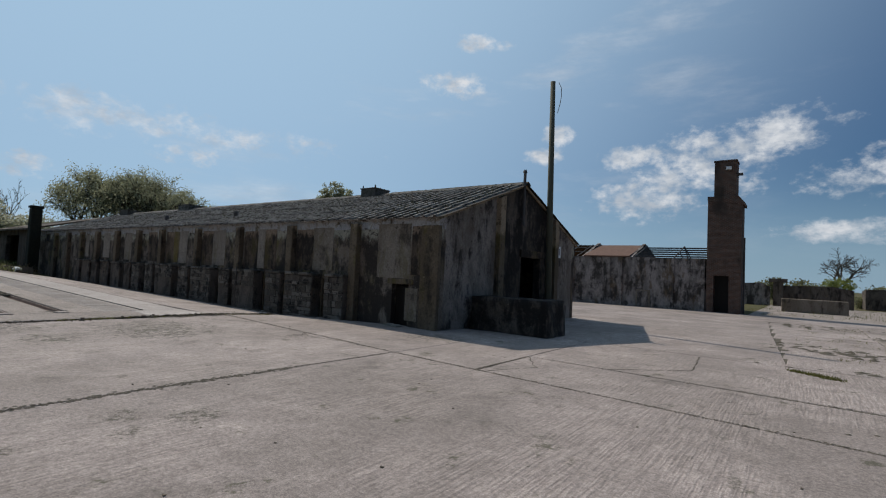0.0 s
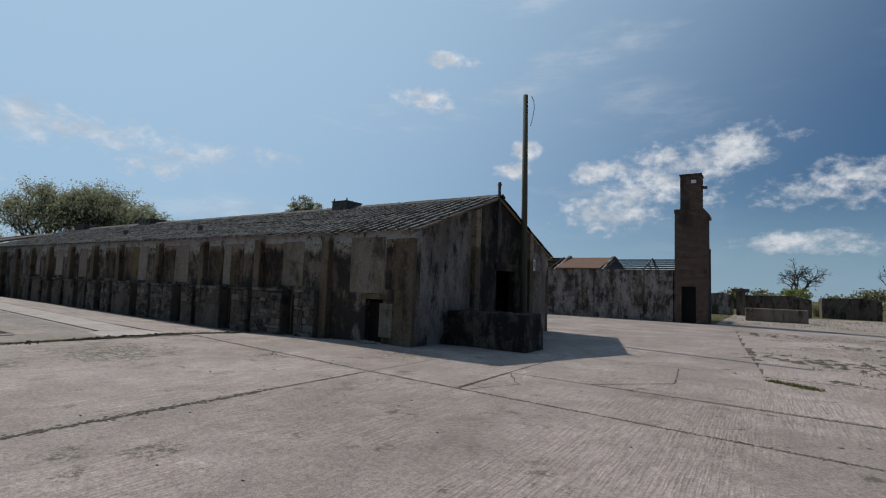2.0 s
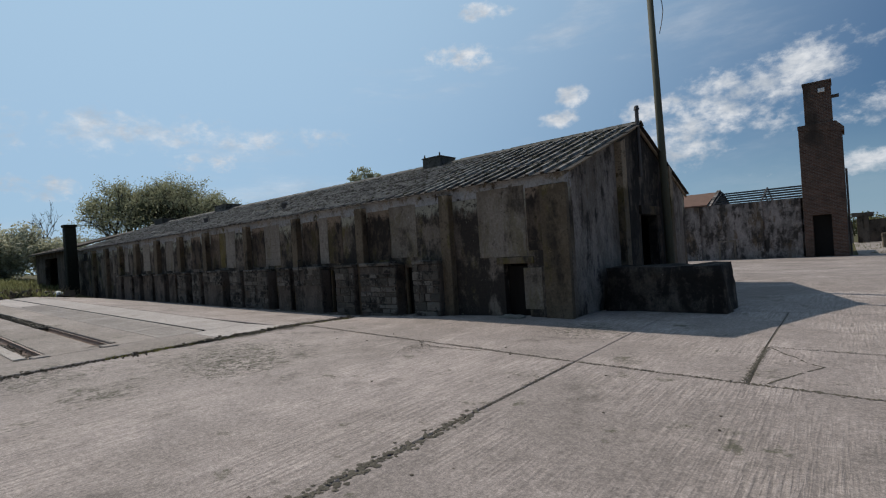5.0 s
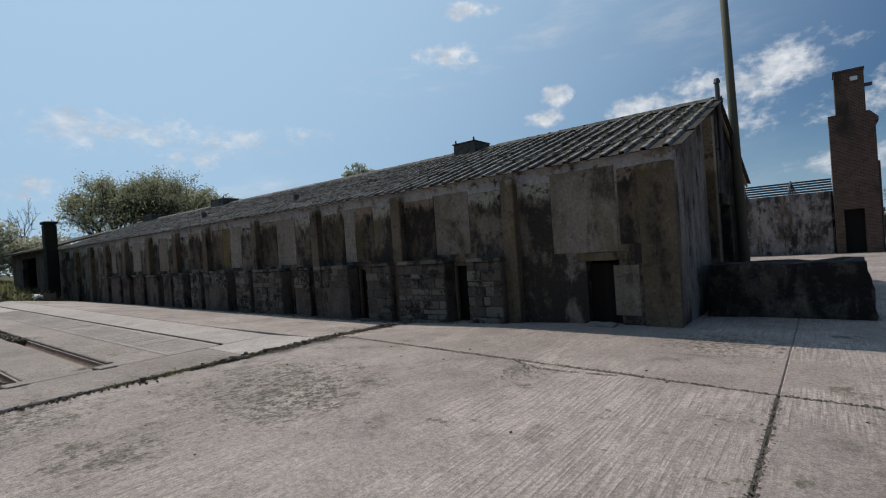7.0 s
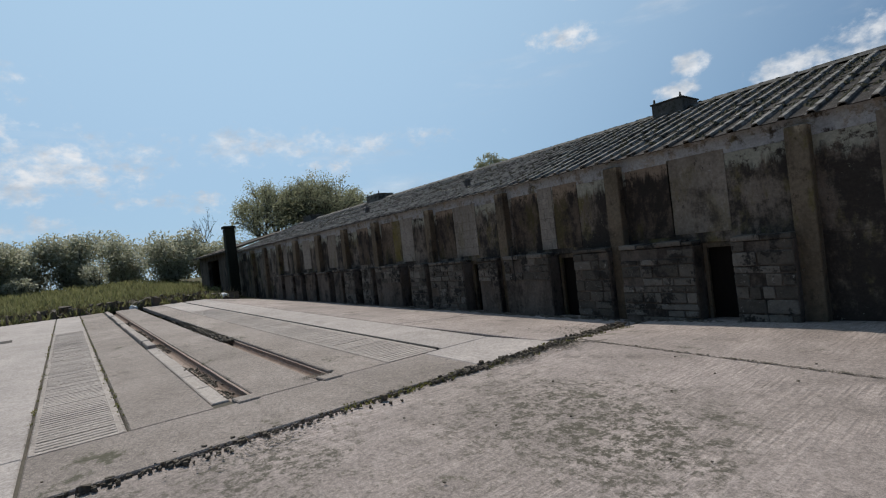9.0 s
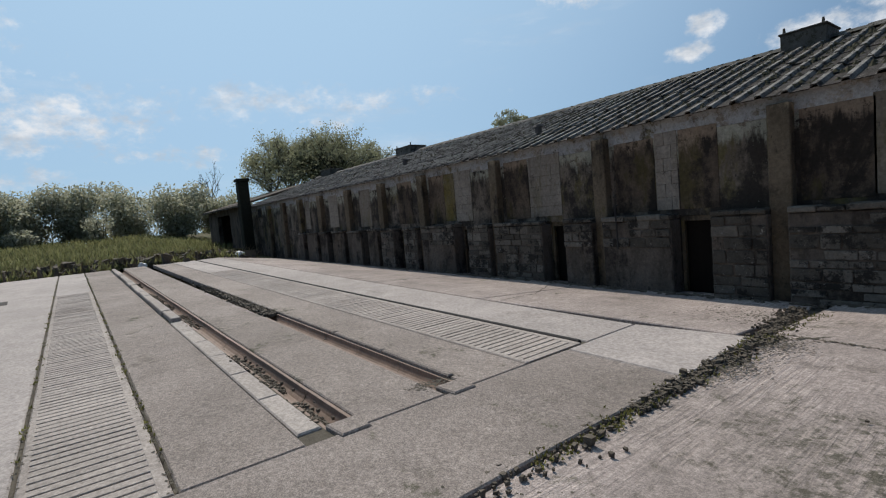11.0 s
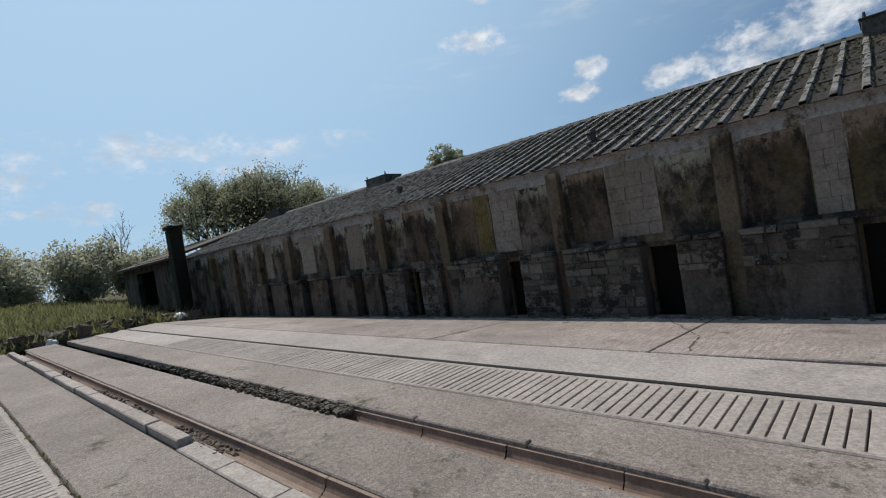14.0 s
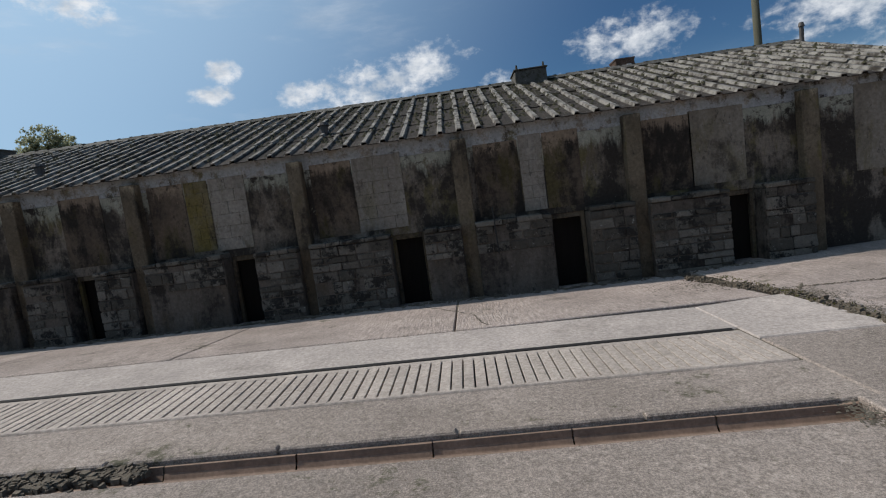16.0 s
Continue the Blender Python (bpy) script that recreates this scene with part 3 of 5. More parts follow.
part("slab", strip_slab(-16.60, EDGE, 1.46, 5.8), M_STRIP, apron)
part("slab", strip_slab(-16.60, EDGE, -8.0, 1.43), M_SLAB, apron)
part("slab", slab([(-16.60, 5.82), (EDGE, 5.82), (EDGE - 0.05, 7.3), (-16.60, 7.06)]), M_SLAB, apron)
for x0, x1 in ((END, -26.3), (-26.28, -22.9), (-22.88, -19.4), (-19.38, -15.6)):
    part("slab", slab([(x0, 7.075), (x1, 7.075 + (0.2 if x1 > -16 else 0)), (x1, 10.3), (x0, 10.3)]), M_YARD, apron)
part("slab", strip_slab(END, -30.0, 5.24, 6.08), M_SLAB, apron)
part("slab", strip_slab(END, -29.0, 1.47, 2.22), M_SLAB, apron)
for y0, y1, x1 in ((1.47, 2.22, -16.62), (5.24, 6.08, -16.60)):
    # pit floor: part of the slot shade is in its dark colour
    part("pit_floor", strip_slab(END, x1, y0 - 0.03, y1 + 0.03, up=-0.075, thick=0.06), M_PIT, apron, "dirt under the slats, darkened for the slot shade")
for y0, y1, x1 in ((1.47, 2.22, -20.0), (5.24, 6.08, -22.5)):
    part("silt", strip_slab(-30.0, x1, y0 - 0.01, y1 + 0.01, up=-0.012, thick=0.04), M_SILT, apron, "pale silt filling the far slots")
part("edging", strip_slab(-36.2, -16.68, 6.095, 6.138, up=0.014), M_KERB_DARK, apron, "dark worn edging strip")
# lip of broken concrete where the slab begins
bm = bmesh.new()
for k in range(2000):
    y = R.uniform(1.5, 9.3) if k < 600 else R.uniform(5.0, 9.3)
    thick = 0.3 + 1.6 * abs(noise.noise(Vector((y * 1.3, 3.0, 0))))
    x = LIP + 0.02 + R.gauss(0.04, 0.12) * thick - (0.16 * (y - 7.3) if y > 7.3 else 0)
    s = R.uniform(0.003, 0.013) * (1.8 if R.random() < 0.05 else 1.0)
    g = gz(max(x, LIP + 0.01), y) - 0.004
    box(bm, x - s, x + s * R.uniform(0.6, 1.6), y - s, y + s * R.uniform(0.8, 2.2), g - 0.01, g + s * R.uniform(0.6, 2.2), 0.0, s * 0.5)
tagged(part("slab_rubble", bm, M_DEBRIS), "crumbled concrete lip along the slab edge", "rubble", kind="stuff")


# drain channels of half-round clay pieces
def channel_mesh(length, width, depth):
    bm = bmesh.new()
    prof = [(-width / 2 - 0.03, 0.0), (-width / 2, 0.0)] + [(-width / 2 * math.cos(a * math.pi / 8), -depth * math.sin(a * math.pi / 8)) for a in range(1, 8)] + [(width / 2, 0.0), (width / 2 + 0.03, 0.0)]
    a = [bm.verts.new((0, p, q)) for p, q in prof]
    b = [bm.verts.new((length, p, q)) for p, q in prof]
    for k in range(len(prof) - 1):
        bm.faces.new((a[k], a[k + 1], b[k + 1], b[k]))
    return bm


CH = shared("channel_piece", channel_mesh(0.905, 0.19, 0.11), M_CLAY)
for name, yc, x_start, x_end in (("drain_channel", 3.36, -16.75, -36.0), ("drain_channel", 4.37, -16.75, -24.5)):
    ch = empty(name, "half-round brown glazed clay drain channel in concrete", "drain", group="drain channels")
    x = x_start - 0.92
    while x > x_end:
        piece("channel_piece", CH, ch, pose(x, yc, gz(x, yc) - 0.02, 0, 0.0 + 1.15, R.uniform(-0.4, 0.4)))
        x -= 0.915
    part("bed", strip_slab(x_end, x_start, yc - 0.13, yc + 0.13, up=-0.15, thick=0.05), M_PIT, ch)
    part("end_stop", slab([(x_start - 0.02, yc - 0.12), (x_start + 0.22, yc - 0.10), (x_start + 0.22, yc + 0.13), (x_start - 0.02, yc + 0.13)], up=0.02), M_STRIP, ch)
kerb = empty("kerb", "pale concrete kerb beside the clay drain", "kerb", kind="structure")
x = -16.8
while x > -22.2:
    w = min(0.92, x + 22.3)
    part("kerb_stone", strip_slab(x - w + 0.004, x, 3.036, 3.22 + R.uniform(-0.01, 0.01), up=0.006 + R.uniform(-0.003, 0.003)), M_PALE, kerb)
    x -= 0.92
x = -22.32
while x > -36:
    part("kerb_stone", strip_slab(x - 0.9, x, 3.05 + R.uniform(-0.015, 0.015), 3.20, up=0.075 + R.uniform(-0.015, 0.015), thick=0.2), M_SLAT, kerb)
    x -= 0.915
x = -16.9
while x > -36:
    part("kerb_stone", strip_slab(x - 1.2, x, 4.49, 4.56 + R.uniform(-0.012, 0.012), up=0.018 + R.uniform(-0.006, 0.008)), M_STRIP, kerb)
    x -= 1.22

bm = bmesh.new()


def grime(x, y, r):
    n = R.randint(5, 8)
    g = gz(x, y) + 0.003
    ring = [bm.verts.new((x + r * R.uniform(0.5, 1.3) * math.cos(k * math.tau / n), y + r * R.uniform(0.5, 1.3) * math.sin(k * math.tau / n), g)) for k in range(n)]
    tip = bm.verts.new((x, y, g + r * R.uniform(0.08, 0.35)))
    for k in range(n):
        bm.faces.new((ring[k], ring[(k + 1) % n], tip))


for k in range(5200):
    w = R.gauss(0, 0.018)
    u = R.random()
    pick = R.choice((0, 0, 0, 1, 1, 2, 3))
    if pick == 0:
        x = -15.3 + 17 * u
        grime(x, j1(x) + w + 0.03 * noise.noise(Vector((x * 1.4, 2, 0))), R.uniform(0.003, 0.019))
    elif pick == 1:
        grime(-8.73 + w * (2.2 if u < 0.8 else 1.0), -3 + 10 * u, R.uniform(0.004, 0.03 if u < 0.8 else 0.014))
    elif pick == 2:
        grime(-6.88 + w, 7.0 + 1.8 * u, R.uniform(0.003, 0.013))
    else:
        grime(-6.9 + 9 * u, 8.81 - 0.33 * u + w, R.uniform(0.003, 0.012))
for k in range(2000):
    y = R.choice((1.455, 2.23, 2.23, 7.07)) + R.gauss(0, 0.012)
    x = R.uniform(-36, -16.6)
    grime(x, y, R.uniform(0.003, 0.014))
for k in range(500):
    grime(-15.75 + R.gauss(0, 0.35), 8.6 + R.gauss(0, 0.35), R.uniform(0.004, 0.02))
for k in range(2600):
    x, y = R.uniform(-3.6, 11), 12 + 17.5 * R.random() ** 1.2
    if noise.noise(Vector((x * 0.16, y * 0.55, 4.0))) + R.uniform(-0.1, 0.1) < 0.06:
        continue
    grime(x, y, R.uniform(0.04, 0.17))
for k in range(240):
    x, y = -1.1 + R.gauss(0, 0.4), 7.3 + R.gauss(0, 0.4)
    grime(x, y, R.uniform(0.01, 0.05))
def crack(points, width, seed):
    """A wandering crack filled with dirt, through a few points."""
    for (xa, ya), (xb, yb) in zip(points, points[1:]):
        n = int(math.hypot(xb - xa, yb - ya) / 0.012)
        for k in range(n):
            f = k / n
            off = 0.05 * noise.noise(Vector((xa + (xb - xa) * f, ya + (yb - ya) * f, seed)) * 3.0)
            if noise.noise(Vector((f * 9 + xa, ya, seed))) > -0.25:
                grime(xa + (xb - xa) * f + off, ya + (yb - ya) * f + off, width * R.uniform(0.5, 1.5))


crack([(-6.88, 8.75), (-6.3, 7.9), (-6.7, 7.0)], 0.012, 1.0)
crack([(-5.4, 8.75), (-4.3, 9.9), (-4.5, 11.9)], 0.014, 3.0)
crack([(-20.1, 9.8), (-19.2, 8.2), (-19.0, 7.2)], 0.010, 4.0)
crack([(-15.2, 7.4), (-14.6, 8.2), (-14.7, 9.4)], 0.016, 5.0)
crack([(-15.6, 7.9), (-14.9, 8.9), (-14.0, 9.7)], 0.012, 6.0)
crack([(-11.6, 7.35), (-11.1, 7.05), (-10.2, 7.1)], 0.012, 7.0)
for cx, cy, cr, n in ((-15.22, 1.35, 0.16, 260), (-15.2, 6.3, 0.2, 260), (-15.15, 7.15, 0.22, 300), (-15.15, 3.1, 0.3, 160), (-16.9, 4.28, 0.12, 120), (-11.2, 6.8, 0.25, 120)):
    for k in range(2 * n):
        grime(cx + R.gauss(0, cr * 0.5), cy + R.gauss(0, cr), R.uniform(0.003, 0.014))
tagged(part("joint_dirt", bm, M_JOINT), "ragged dirt and moss along the slab joints", "dirt", kind="stuff")
# no hole is cut: a thin dark sheet imitates its shade
part("pit_hole", slab([(-29.4, 0.15), (-28.6, 0.2), (-28.65, 0.6), (-29.5, 0.55)], 0.02, 0.004), M_PIT, apron, "flat dark patch imitating the shade of a broken hole")

# slatted floor grids
for x0, n, y0, y1 in ((-16.62, 122, 1.475, 2.215), (-16.64, 131, 5.245, 6.075)):
    for ya, yb in ((y0 - 0.012, y0 + 0.05), (y1 - 0.075, y1 + 0.008)):
        part("slat_rim", strip_slab(x0 - 0.1025 * n, x0, ya, yb, up=0.001, thick=0.05), M_SLAT, apron, "flush rim of the slatted floor")
    g = empty("slatted_floor", "concrete slats with narrow slots over a pit", "slatted floor", group="slatted floors")
    SL = shared("slat", cuboid(-0.0445, 0.0445, y0, y1, -0.07, 0.0, 0.004), M_SLAT)
    for k in range(n):
        x = x0 - 0.04 - 0.1025 * k
        piece("slat", SL, g, pose(x, 0, gz(x, 3) + R.uniform(-0.002, 0.002), 0, R.uniform(-1, 1), 0))

# rubble in the second channel and dirt in the joints
bm = bmesh.new()
for k in range(700):
    x = -21.4 - abs(R.gauss(0, 1)) * 2.2
    y = 4.38 + R.gauss(0, 0.06)
    s = R.uniform(0.006, 0.024)
    box(bm, x - s, x + s * R.uniform(0.5, 1.8), y - s, y + s, gz(x, y) - 0.03, gz(x, y) + s * R.uniform(0.3, 1.1), 0.0, s * 0.5)
tagged(part("channel_rubble", bm, M_DEBRIS), "stones and dead leaves choking the drain", "rubble", kind="stuff")

bm = bmesh.new()
for k in range(6500):
    x = R.uniform(-30.0, -16.9)
    lump = noise.noise(Vector((x * 1.1, 0.5, 2.0)))
    if lump < -0.15 + 0.3 * R.random():
        continue
    y = 3.295 + R.gauss(0, 0.035)
    s = R.uniform(0.003, 0.013)
    g = gz(x, y) - 0.075 + abs(y - 3.33) * 0.5
    box(bm, x - s, x + s * R.uniform(0.8, 1.6), y - s, y + s, g, g + s * R.uniform(1.0, 2.5), 0.0, s * 0.4)
tagged(part("channel_gravel", bm, M_DEBRIS), "grit and dead leaves lying in the drain", "gravel", kind="stuff")
bm = bmesh.new()
for k in range(1500):
    x = R.uniform(-36, -10.4)
    y = (9.86 if x < -13.3 else 10.18) - abs(R.gauss(0, 0.10))
    s = R.uniform(0.006, 0.028)
    g = gz(x, y)
    box(bm, x - s, x + s * R.uniform(0.8, 2.5), y - s, y + s, g - 0.01, g + s * R.uniform(0.3, 1.2), 0.0, s * 0.5)
for k in range(90):
    x, y = R.uniform(-16.4, 3.0), R.uniform(1.5, 9.3)
    s = R.uniform(0.004, 0.010)
    g = gz(x, y)
    box(bm, x - s, x + s * R.uniform(0.8, 2.0), y - s, y + s, g - 0.003, g + s, 0.0, s * 0.4)
tagged(part("litter", bm, M_DEBRIS), "dead leaves and crumbs of mortar on concrete", "debris", kind="stuff")

# ---- the long shed ----
GX, WY, PY, SY, BACK = -10.17, 10.22, 10.04, 9.88, 19.20
EAVE, APEX, MID, FAR = 2.94, 4.51, 14.71, -42.0
BASE = -0.25
DOORS = [(-11.68, -11.10), (-14.61, -14.03), (-17.61, -16.97), (-20.44, -19.84), (-23.45, -22.88), (-26.45, -25.85), (-28.62, -28.10), (-31.42, -30.92), (-33.85, -33.42)]
PIL = [(-13.24, -12.96), (-16.20, -15.91), (-19.19, -18.91), (-22.11, -21.86), (-25.18, -24.90), (-27.48, -27.20), (-29.92, -29.60), (-32.42, -32.08), (-34.60, -34.28), (-36.73, -36.4), (-38.9, -38.55)]
TOP = 1.285
wall = empty("wall_south", "long weathered rendered wall with blackened runs and pale infill", "wall", kind="structure")
part("upper_wall", cuboid(FAR, GX, WY, WY + 0.28, TOP, EAVE - 0.28), M_WALL, wall)
part("ring_beam", cuboid(FAR, GX + 0.002, WY - 0.004, WY + 0.28, EAVE - 0.276, EAVE + 0.02), M_BAND, wall, "pale flaking band under the eaves")
edges = [GX] + [v for a, b in DOORS for v in (b, a)] + [FAR]
for k in range(0, len(edges), 2):
    part("lower_wall", cuboid(edges[k + 1], edges[k], WY + 0.002, WY + 0.278, BASE, TOP - 0.004 if k else TOP - 0.004), M_WALL, wall)
for a, b in PIL:
    bm = cuboid(a, b, PY, WY + 0.02, BASE, EAVE - 0.12, 0.015)
    part("pilaster", bm, M_PILASTER, wall)
part("corner_pilaster", cuboid(GX - 0.55, GX + 0.012, WY - 0.03, WY + 0.1, BASE, EAVE - 0.2, 0.01), M_PILASTER, wall)
# infilled openings: x range, z range, surface
PANELS = [(-12.27, -11.09, 1.34, 2.8, M_PATCH), (-15.05, -14.12, 1.45, 2.74, M_PATCH), (-18.0, -17.6, 1.4, 2.74, M_PATCH_BLOCK), (-17.58, -16.95, 1.4, 2.73, M_PATCH_DARK),
          (-20.98, -20.1, 1.42, 2.74, M_PATCH_BLOCK), (-24.1, -23.66, 1.45, 2.73, M_PATCH_YELLOW), (-23.64, -22.97, 1.42, 2.74, M_PATCH_BLOCK),
          (-26.5, -25.7, 1.45, 2.73, M_PATCH_DARK), (-29.05, -28.28, 1.45, 2.73, M_PATCH), (-31.62, -30.84, 1.5, 2.74, M_PATCH_BLOCK),
          (-34.1, -33.6, 1.5, 2.73, M_PATCH_BLOCK), (-35.9, -35.6, 1.5, 2.73, M_PATCH),
          (-18.8, -18.02, 1.4, 2.68, M_PATCH_DARK), (-21.75, -21.0, 1.4, 2.73, M_PATCH_DARK), (-24.8, -24.12, 1.4, 2.73, M_PATCH_DARK), (-15.85, -15.02, 1.42, 2.7, M_PATCH_DARK),
          (-11.05, -10.5, 1.45, 2.73, M_PATCH_DARK), (-11.2, -10.78, 0.25, 1.1, M_PATCH)]
for a, b, z0, z1, mat in PANELS:
    bm = bmesh.new()
    if mat in (M_PATCH_BLOCK, M_PATCH_YELLOW):
        rows = max(1, round((z1 - z0) / 0.215))
        for r in range(rows):
            za, zb = z0 + (z1 - z0) * r / rows, z0 + (z1 - z0) * (r + 1) / rows
            cut = a + (b - a) * ((0.42 if r % 2 else 0.72) + R.uniform(-0.05, 0.05))
            for p, q in ((a, cut), (cut, b)):
                if q - p > 0.08:
                    part("block", cuboid(p + 0.002, q - 0.002, WY - 0.012 - R.uniform(0, 0.004), WY + 0.02, za + 0.002, zb - 0.002, 0.003), mat, wall)
        bm.free()
    else:
        part("infill_panel", box(bm, a, b, WY - 0.01, WY + 0.02, z0, z1, 0.004), mat, wall)

# low block piers in front of the wall between the doors
BL = [shared("block", cuboid(-0.5, 0.5, -0.5, 0.5, -0.5, 0.5, 0.06, 0.035), M_BLOCK) for k in range(6)]
for i, (a, b) in enumerate(DOORS):
    if i == 0:
        continue
    prev = DOORS[i - 1][0] if i > 1 else None
    left_end = DOORS[i + 1][1] if i + 1 < len(DOORS) else FAR + 0.6
    right_end = (PIL[i - 1][0]) if i >= 1 else b
    spans = [(b, right_end + 0.02)]
    nxt = PIL[i][1] if i < len(PIL) else FAR
    spans.append((nxt - 0.02, a))
    if i + 1 < len(DOORS) and DOORS[i + 1][1] > nxt:
        spans[-1] = (DOORS[i + 1][1], a)
    for s0, s1 in spans:
        if s1 - s0 < 0.15:
            continue
        mid = (s0 + s1) / 2
        base = gz(mid, 9.88) - 0.05
        pier = empty("block_pier", "low pier of rough concrete blocks against the wall", "pier", (mid, SY, base), group="block piers")
        inv = Matrix.Translation((-mid, -SY, -base))
        top = TOP + R.uniform(-0.04, 0.02)
        p = part("core", cuboid(s0, s1, SY + 0.012, WY, base, top - 0.01, 0.02), M_STUB, pier)
        p.data.transform(inv)
        x = s0
        while x < s1 - 0.02:
            w = min(R.uniform(0.25, 0.5), s1 - x)
            if s1 - x - w < 0.12:
                w = s1 - x
            q = part("coping", cuboid(x + 0.006, x + w - 0.006, SY - 0.02 - R.uniform(0, 0.02), WY, top - 0.005, top + R.uniform(0.055, 0.085), 0.012, 0.006), M_BLOCK, pier)
            q.data.transform(inv)
            x += w
        if i > 5:
            continue
        z = base if (i, s1 == a) not in ((2, True), (4, True), (3, False)) else base + 0.62 * (top - base)
        while z < top - 0.06:
            h = min(R.choice((0.11, 0.14, 0.19, 0.22)), top - z)
            x = s0
            while x < s1 - 0.03:
                w = min(R.uniform(0.16, 0.46), s1 - x)
                if s1 - x - w < 0.1:
                    w = s1 - x
                if R.random() < 0.9:
                    d = 0.09
                    piece("block", R.choice(BL), pier, Matrix.Translation((x + w / 2 - mid, d / 2 - 0.012 + R.uniform(-0.008, 0.012), z + h / 2 - base)) @ pose(0, 0, 0, 0, R.uniform(-1.2, 1.2), R.uniform(-1.5, 1.5)) @ Matrix.Diagonal((w - R.uniform(0.012, 0.035), d, h - R.uniform(0.012, 0.03), 1)))
                x += w
            z += h
wn_hole = empty("window_1", "small dark hatch high in the rendered wall", "window", (-40.4, WY, 2.25), kind="structure")
part("window_frame", cuboid(-0.32, 0.32, -0.03, 0.02, 0, 0.55, 0.01), M_PILASTER, wn_hole)
# solid plate, its black imitates the unlit opening
part("pane", cuboid(-0.26, 0.26, -0.036, -0.031, 0.06, 0.49), M_VOID, wn_hole, "near-black plate standing for a shaded opening")
iron = empty("iron_rod", "thin rusty iron rod hanging down a block pier", "rod", (-18.6, SY - 0.05, 0.75))
part("shank", rod(bmesh.new(), (0.02, 0, 0), (0, 0, 0.78), 0.013, sides=6), M_KERB_DARK, iron)
part("hook", rod(bmesh.new(), (0, 0, 0.78), (0, 0.09, 0.8), 0.013, sides=6), M_KERB_DARK, iron)
# door leaves set back in the openings
for i, (a, b) in enumerate(DOORS):
    z0 = gz((a + b) / 2, 10.1) - 0.02
    y = WY + 0.16
    d = empty("door", "dark boarded low door leaf in a shed opening", "door", ((a + b) / 2, y, z0), group="low doors")
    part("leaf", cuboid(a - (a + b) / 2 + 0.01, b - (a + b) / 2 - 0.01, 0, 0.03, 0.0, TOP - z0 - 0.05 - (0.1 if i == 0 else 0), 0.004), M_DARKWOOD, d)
    if i:
        for px in (a + 0.03, b - 0.03):
            part("jamb", cuboid(px - 0.03 - (a + b) / 2, px + 0.03 - (a + b) / 2, -0.14, -0.06, 0.0, TOP - z0, 0.006), M_PILASTER, d)
        part("head", cuboid(a - (a + b) / 2 + 0.06, b - (a + b) / 2 - 0.06, -0.14, -0.06, TOP - z0 - 0.09, TOP - z0, 0.006), M_PILASTER, d)

part("lintel", cuboid(DOORS[0][0] - 0.16, DOORS[0][1] + 0.16, WY - 0.03, WY + 0.1, 1.19, 1.33, 0.01), M_PILASTER, wall, "dark lintel")

# east gable with its doorway
gable = empty("wall_east", "tall rendered gable wall with black streaks and a doorway", "wall", kind="structure")
DY0, DY1, DZ = 14.72, 16.18, 2.18


def roof_z(y):
    return EAVE + (APEX - EAVE) * (1 - abs(y - MID) / (MID - WY))


part("gable_panel", prism_x([(WY + 0.28, BASE), (13.15, BASE), (13.15, roof_z(13.15)), (WY + 0.28, roof_z(WY + 0.28))], GX - 0.28, GX), M_GABLE, gable)
part("gable_panel", prism_x([(13.15, BASE), (DY0, BASE), (DY0, roof_z(DY0)), (13.15, roof_z(13.15))], GX - 0.28, GX - 0.03), M_GABLE_DARK, gable)
part("gable_panel", prism_x([(DY0, DZ), (DY1, DZ), (DY1, roof_z(DY1)), (DY0, roof_z(DY0))], GX - 0.279, GX - 0.031), M_GABLE_DARK, gable)
part("gable_panel", prism_x([(DY1, BASE), (17.15, BASE), (17.15, roof_z(17.15)), (DY1, roof_z(DY1))], GX - 0.28, GX - 0.03), M_GABLE_DARK, gable)
part("gable_panel", prism_x([(17.15, BASE), (BACK - 0.28, BASE), (BACK - 0.28, roof_z(BACK - 0.28)), (17.15, roof_z(17.15))], GX - 0.28, GX), M_GABLE, gable)
part("pilaster", prism_x([(13.0, BASE), (13.3, BASE), (13.3, roof_z(13.3) - 0.06), (13.0, roof_z(13.0) - 0.06)], GX - 0.02, GX + 0.16), M_PILASTER, gable)
part("pilaster", prism_x([(17.0, BASE), (17.3, BASE), (17.3, roof_z(17.3) - 0.06), (17.0, roof_z(17.0) - 0.06)], GX - 0.02, GX + 0.16), M_PILASTER, gable)
part("lintel", cuboid(GX - 0.05, GX + 0.04, DY0 - 0.1, DY1 + 0.1, DZ, DZ + 0.24, 0.008), M_PATCH_DARK, gable)
nw = empty("wall_north", "rear wall of the long shed", "wall", kind="structure")
part("rear_wall", cuboid(FAR, GX, BACK - 0.28, BACK, BASE, EAVE), M_WALL, nw)
ww = empty("wall_west", "rear gable of the long shed", "wall", kind="structure")
part("gable_panel", prism_x([(WY + 0.28, BASE), (BACK - 0.28, BASE), (BACK - 0.28, EAVE), (MID, APEX), (WY + 0.28, EAVE)], FAR, FAR + 0.28), M_WALL, ww)
tagged(part("shed_floor", cuboid(FAR + 0.3, GX - 0.02, WY + 0.3, BACK - 0.3, -0.2, 0.02), M_PIT), "dirty concrete floor inside the shed", "floor", kind="structure")

# roof of ribbed sheets, four rows a slope
roof = empty("roof", "mossy ribbed cement sheet roof with lifted edges", "roof", kind="structure")
RIB, SHEET_L = 0.338, 1.33


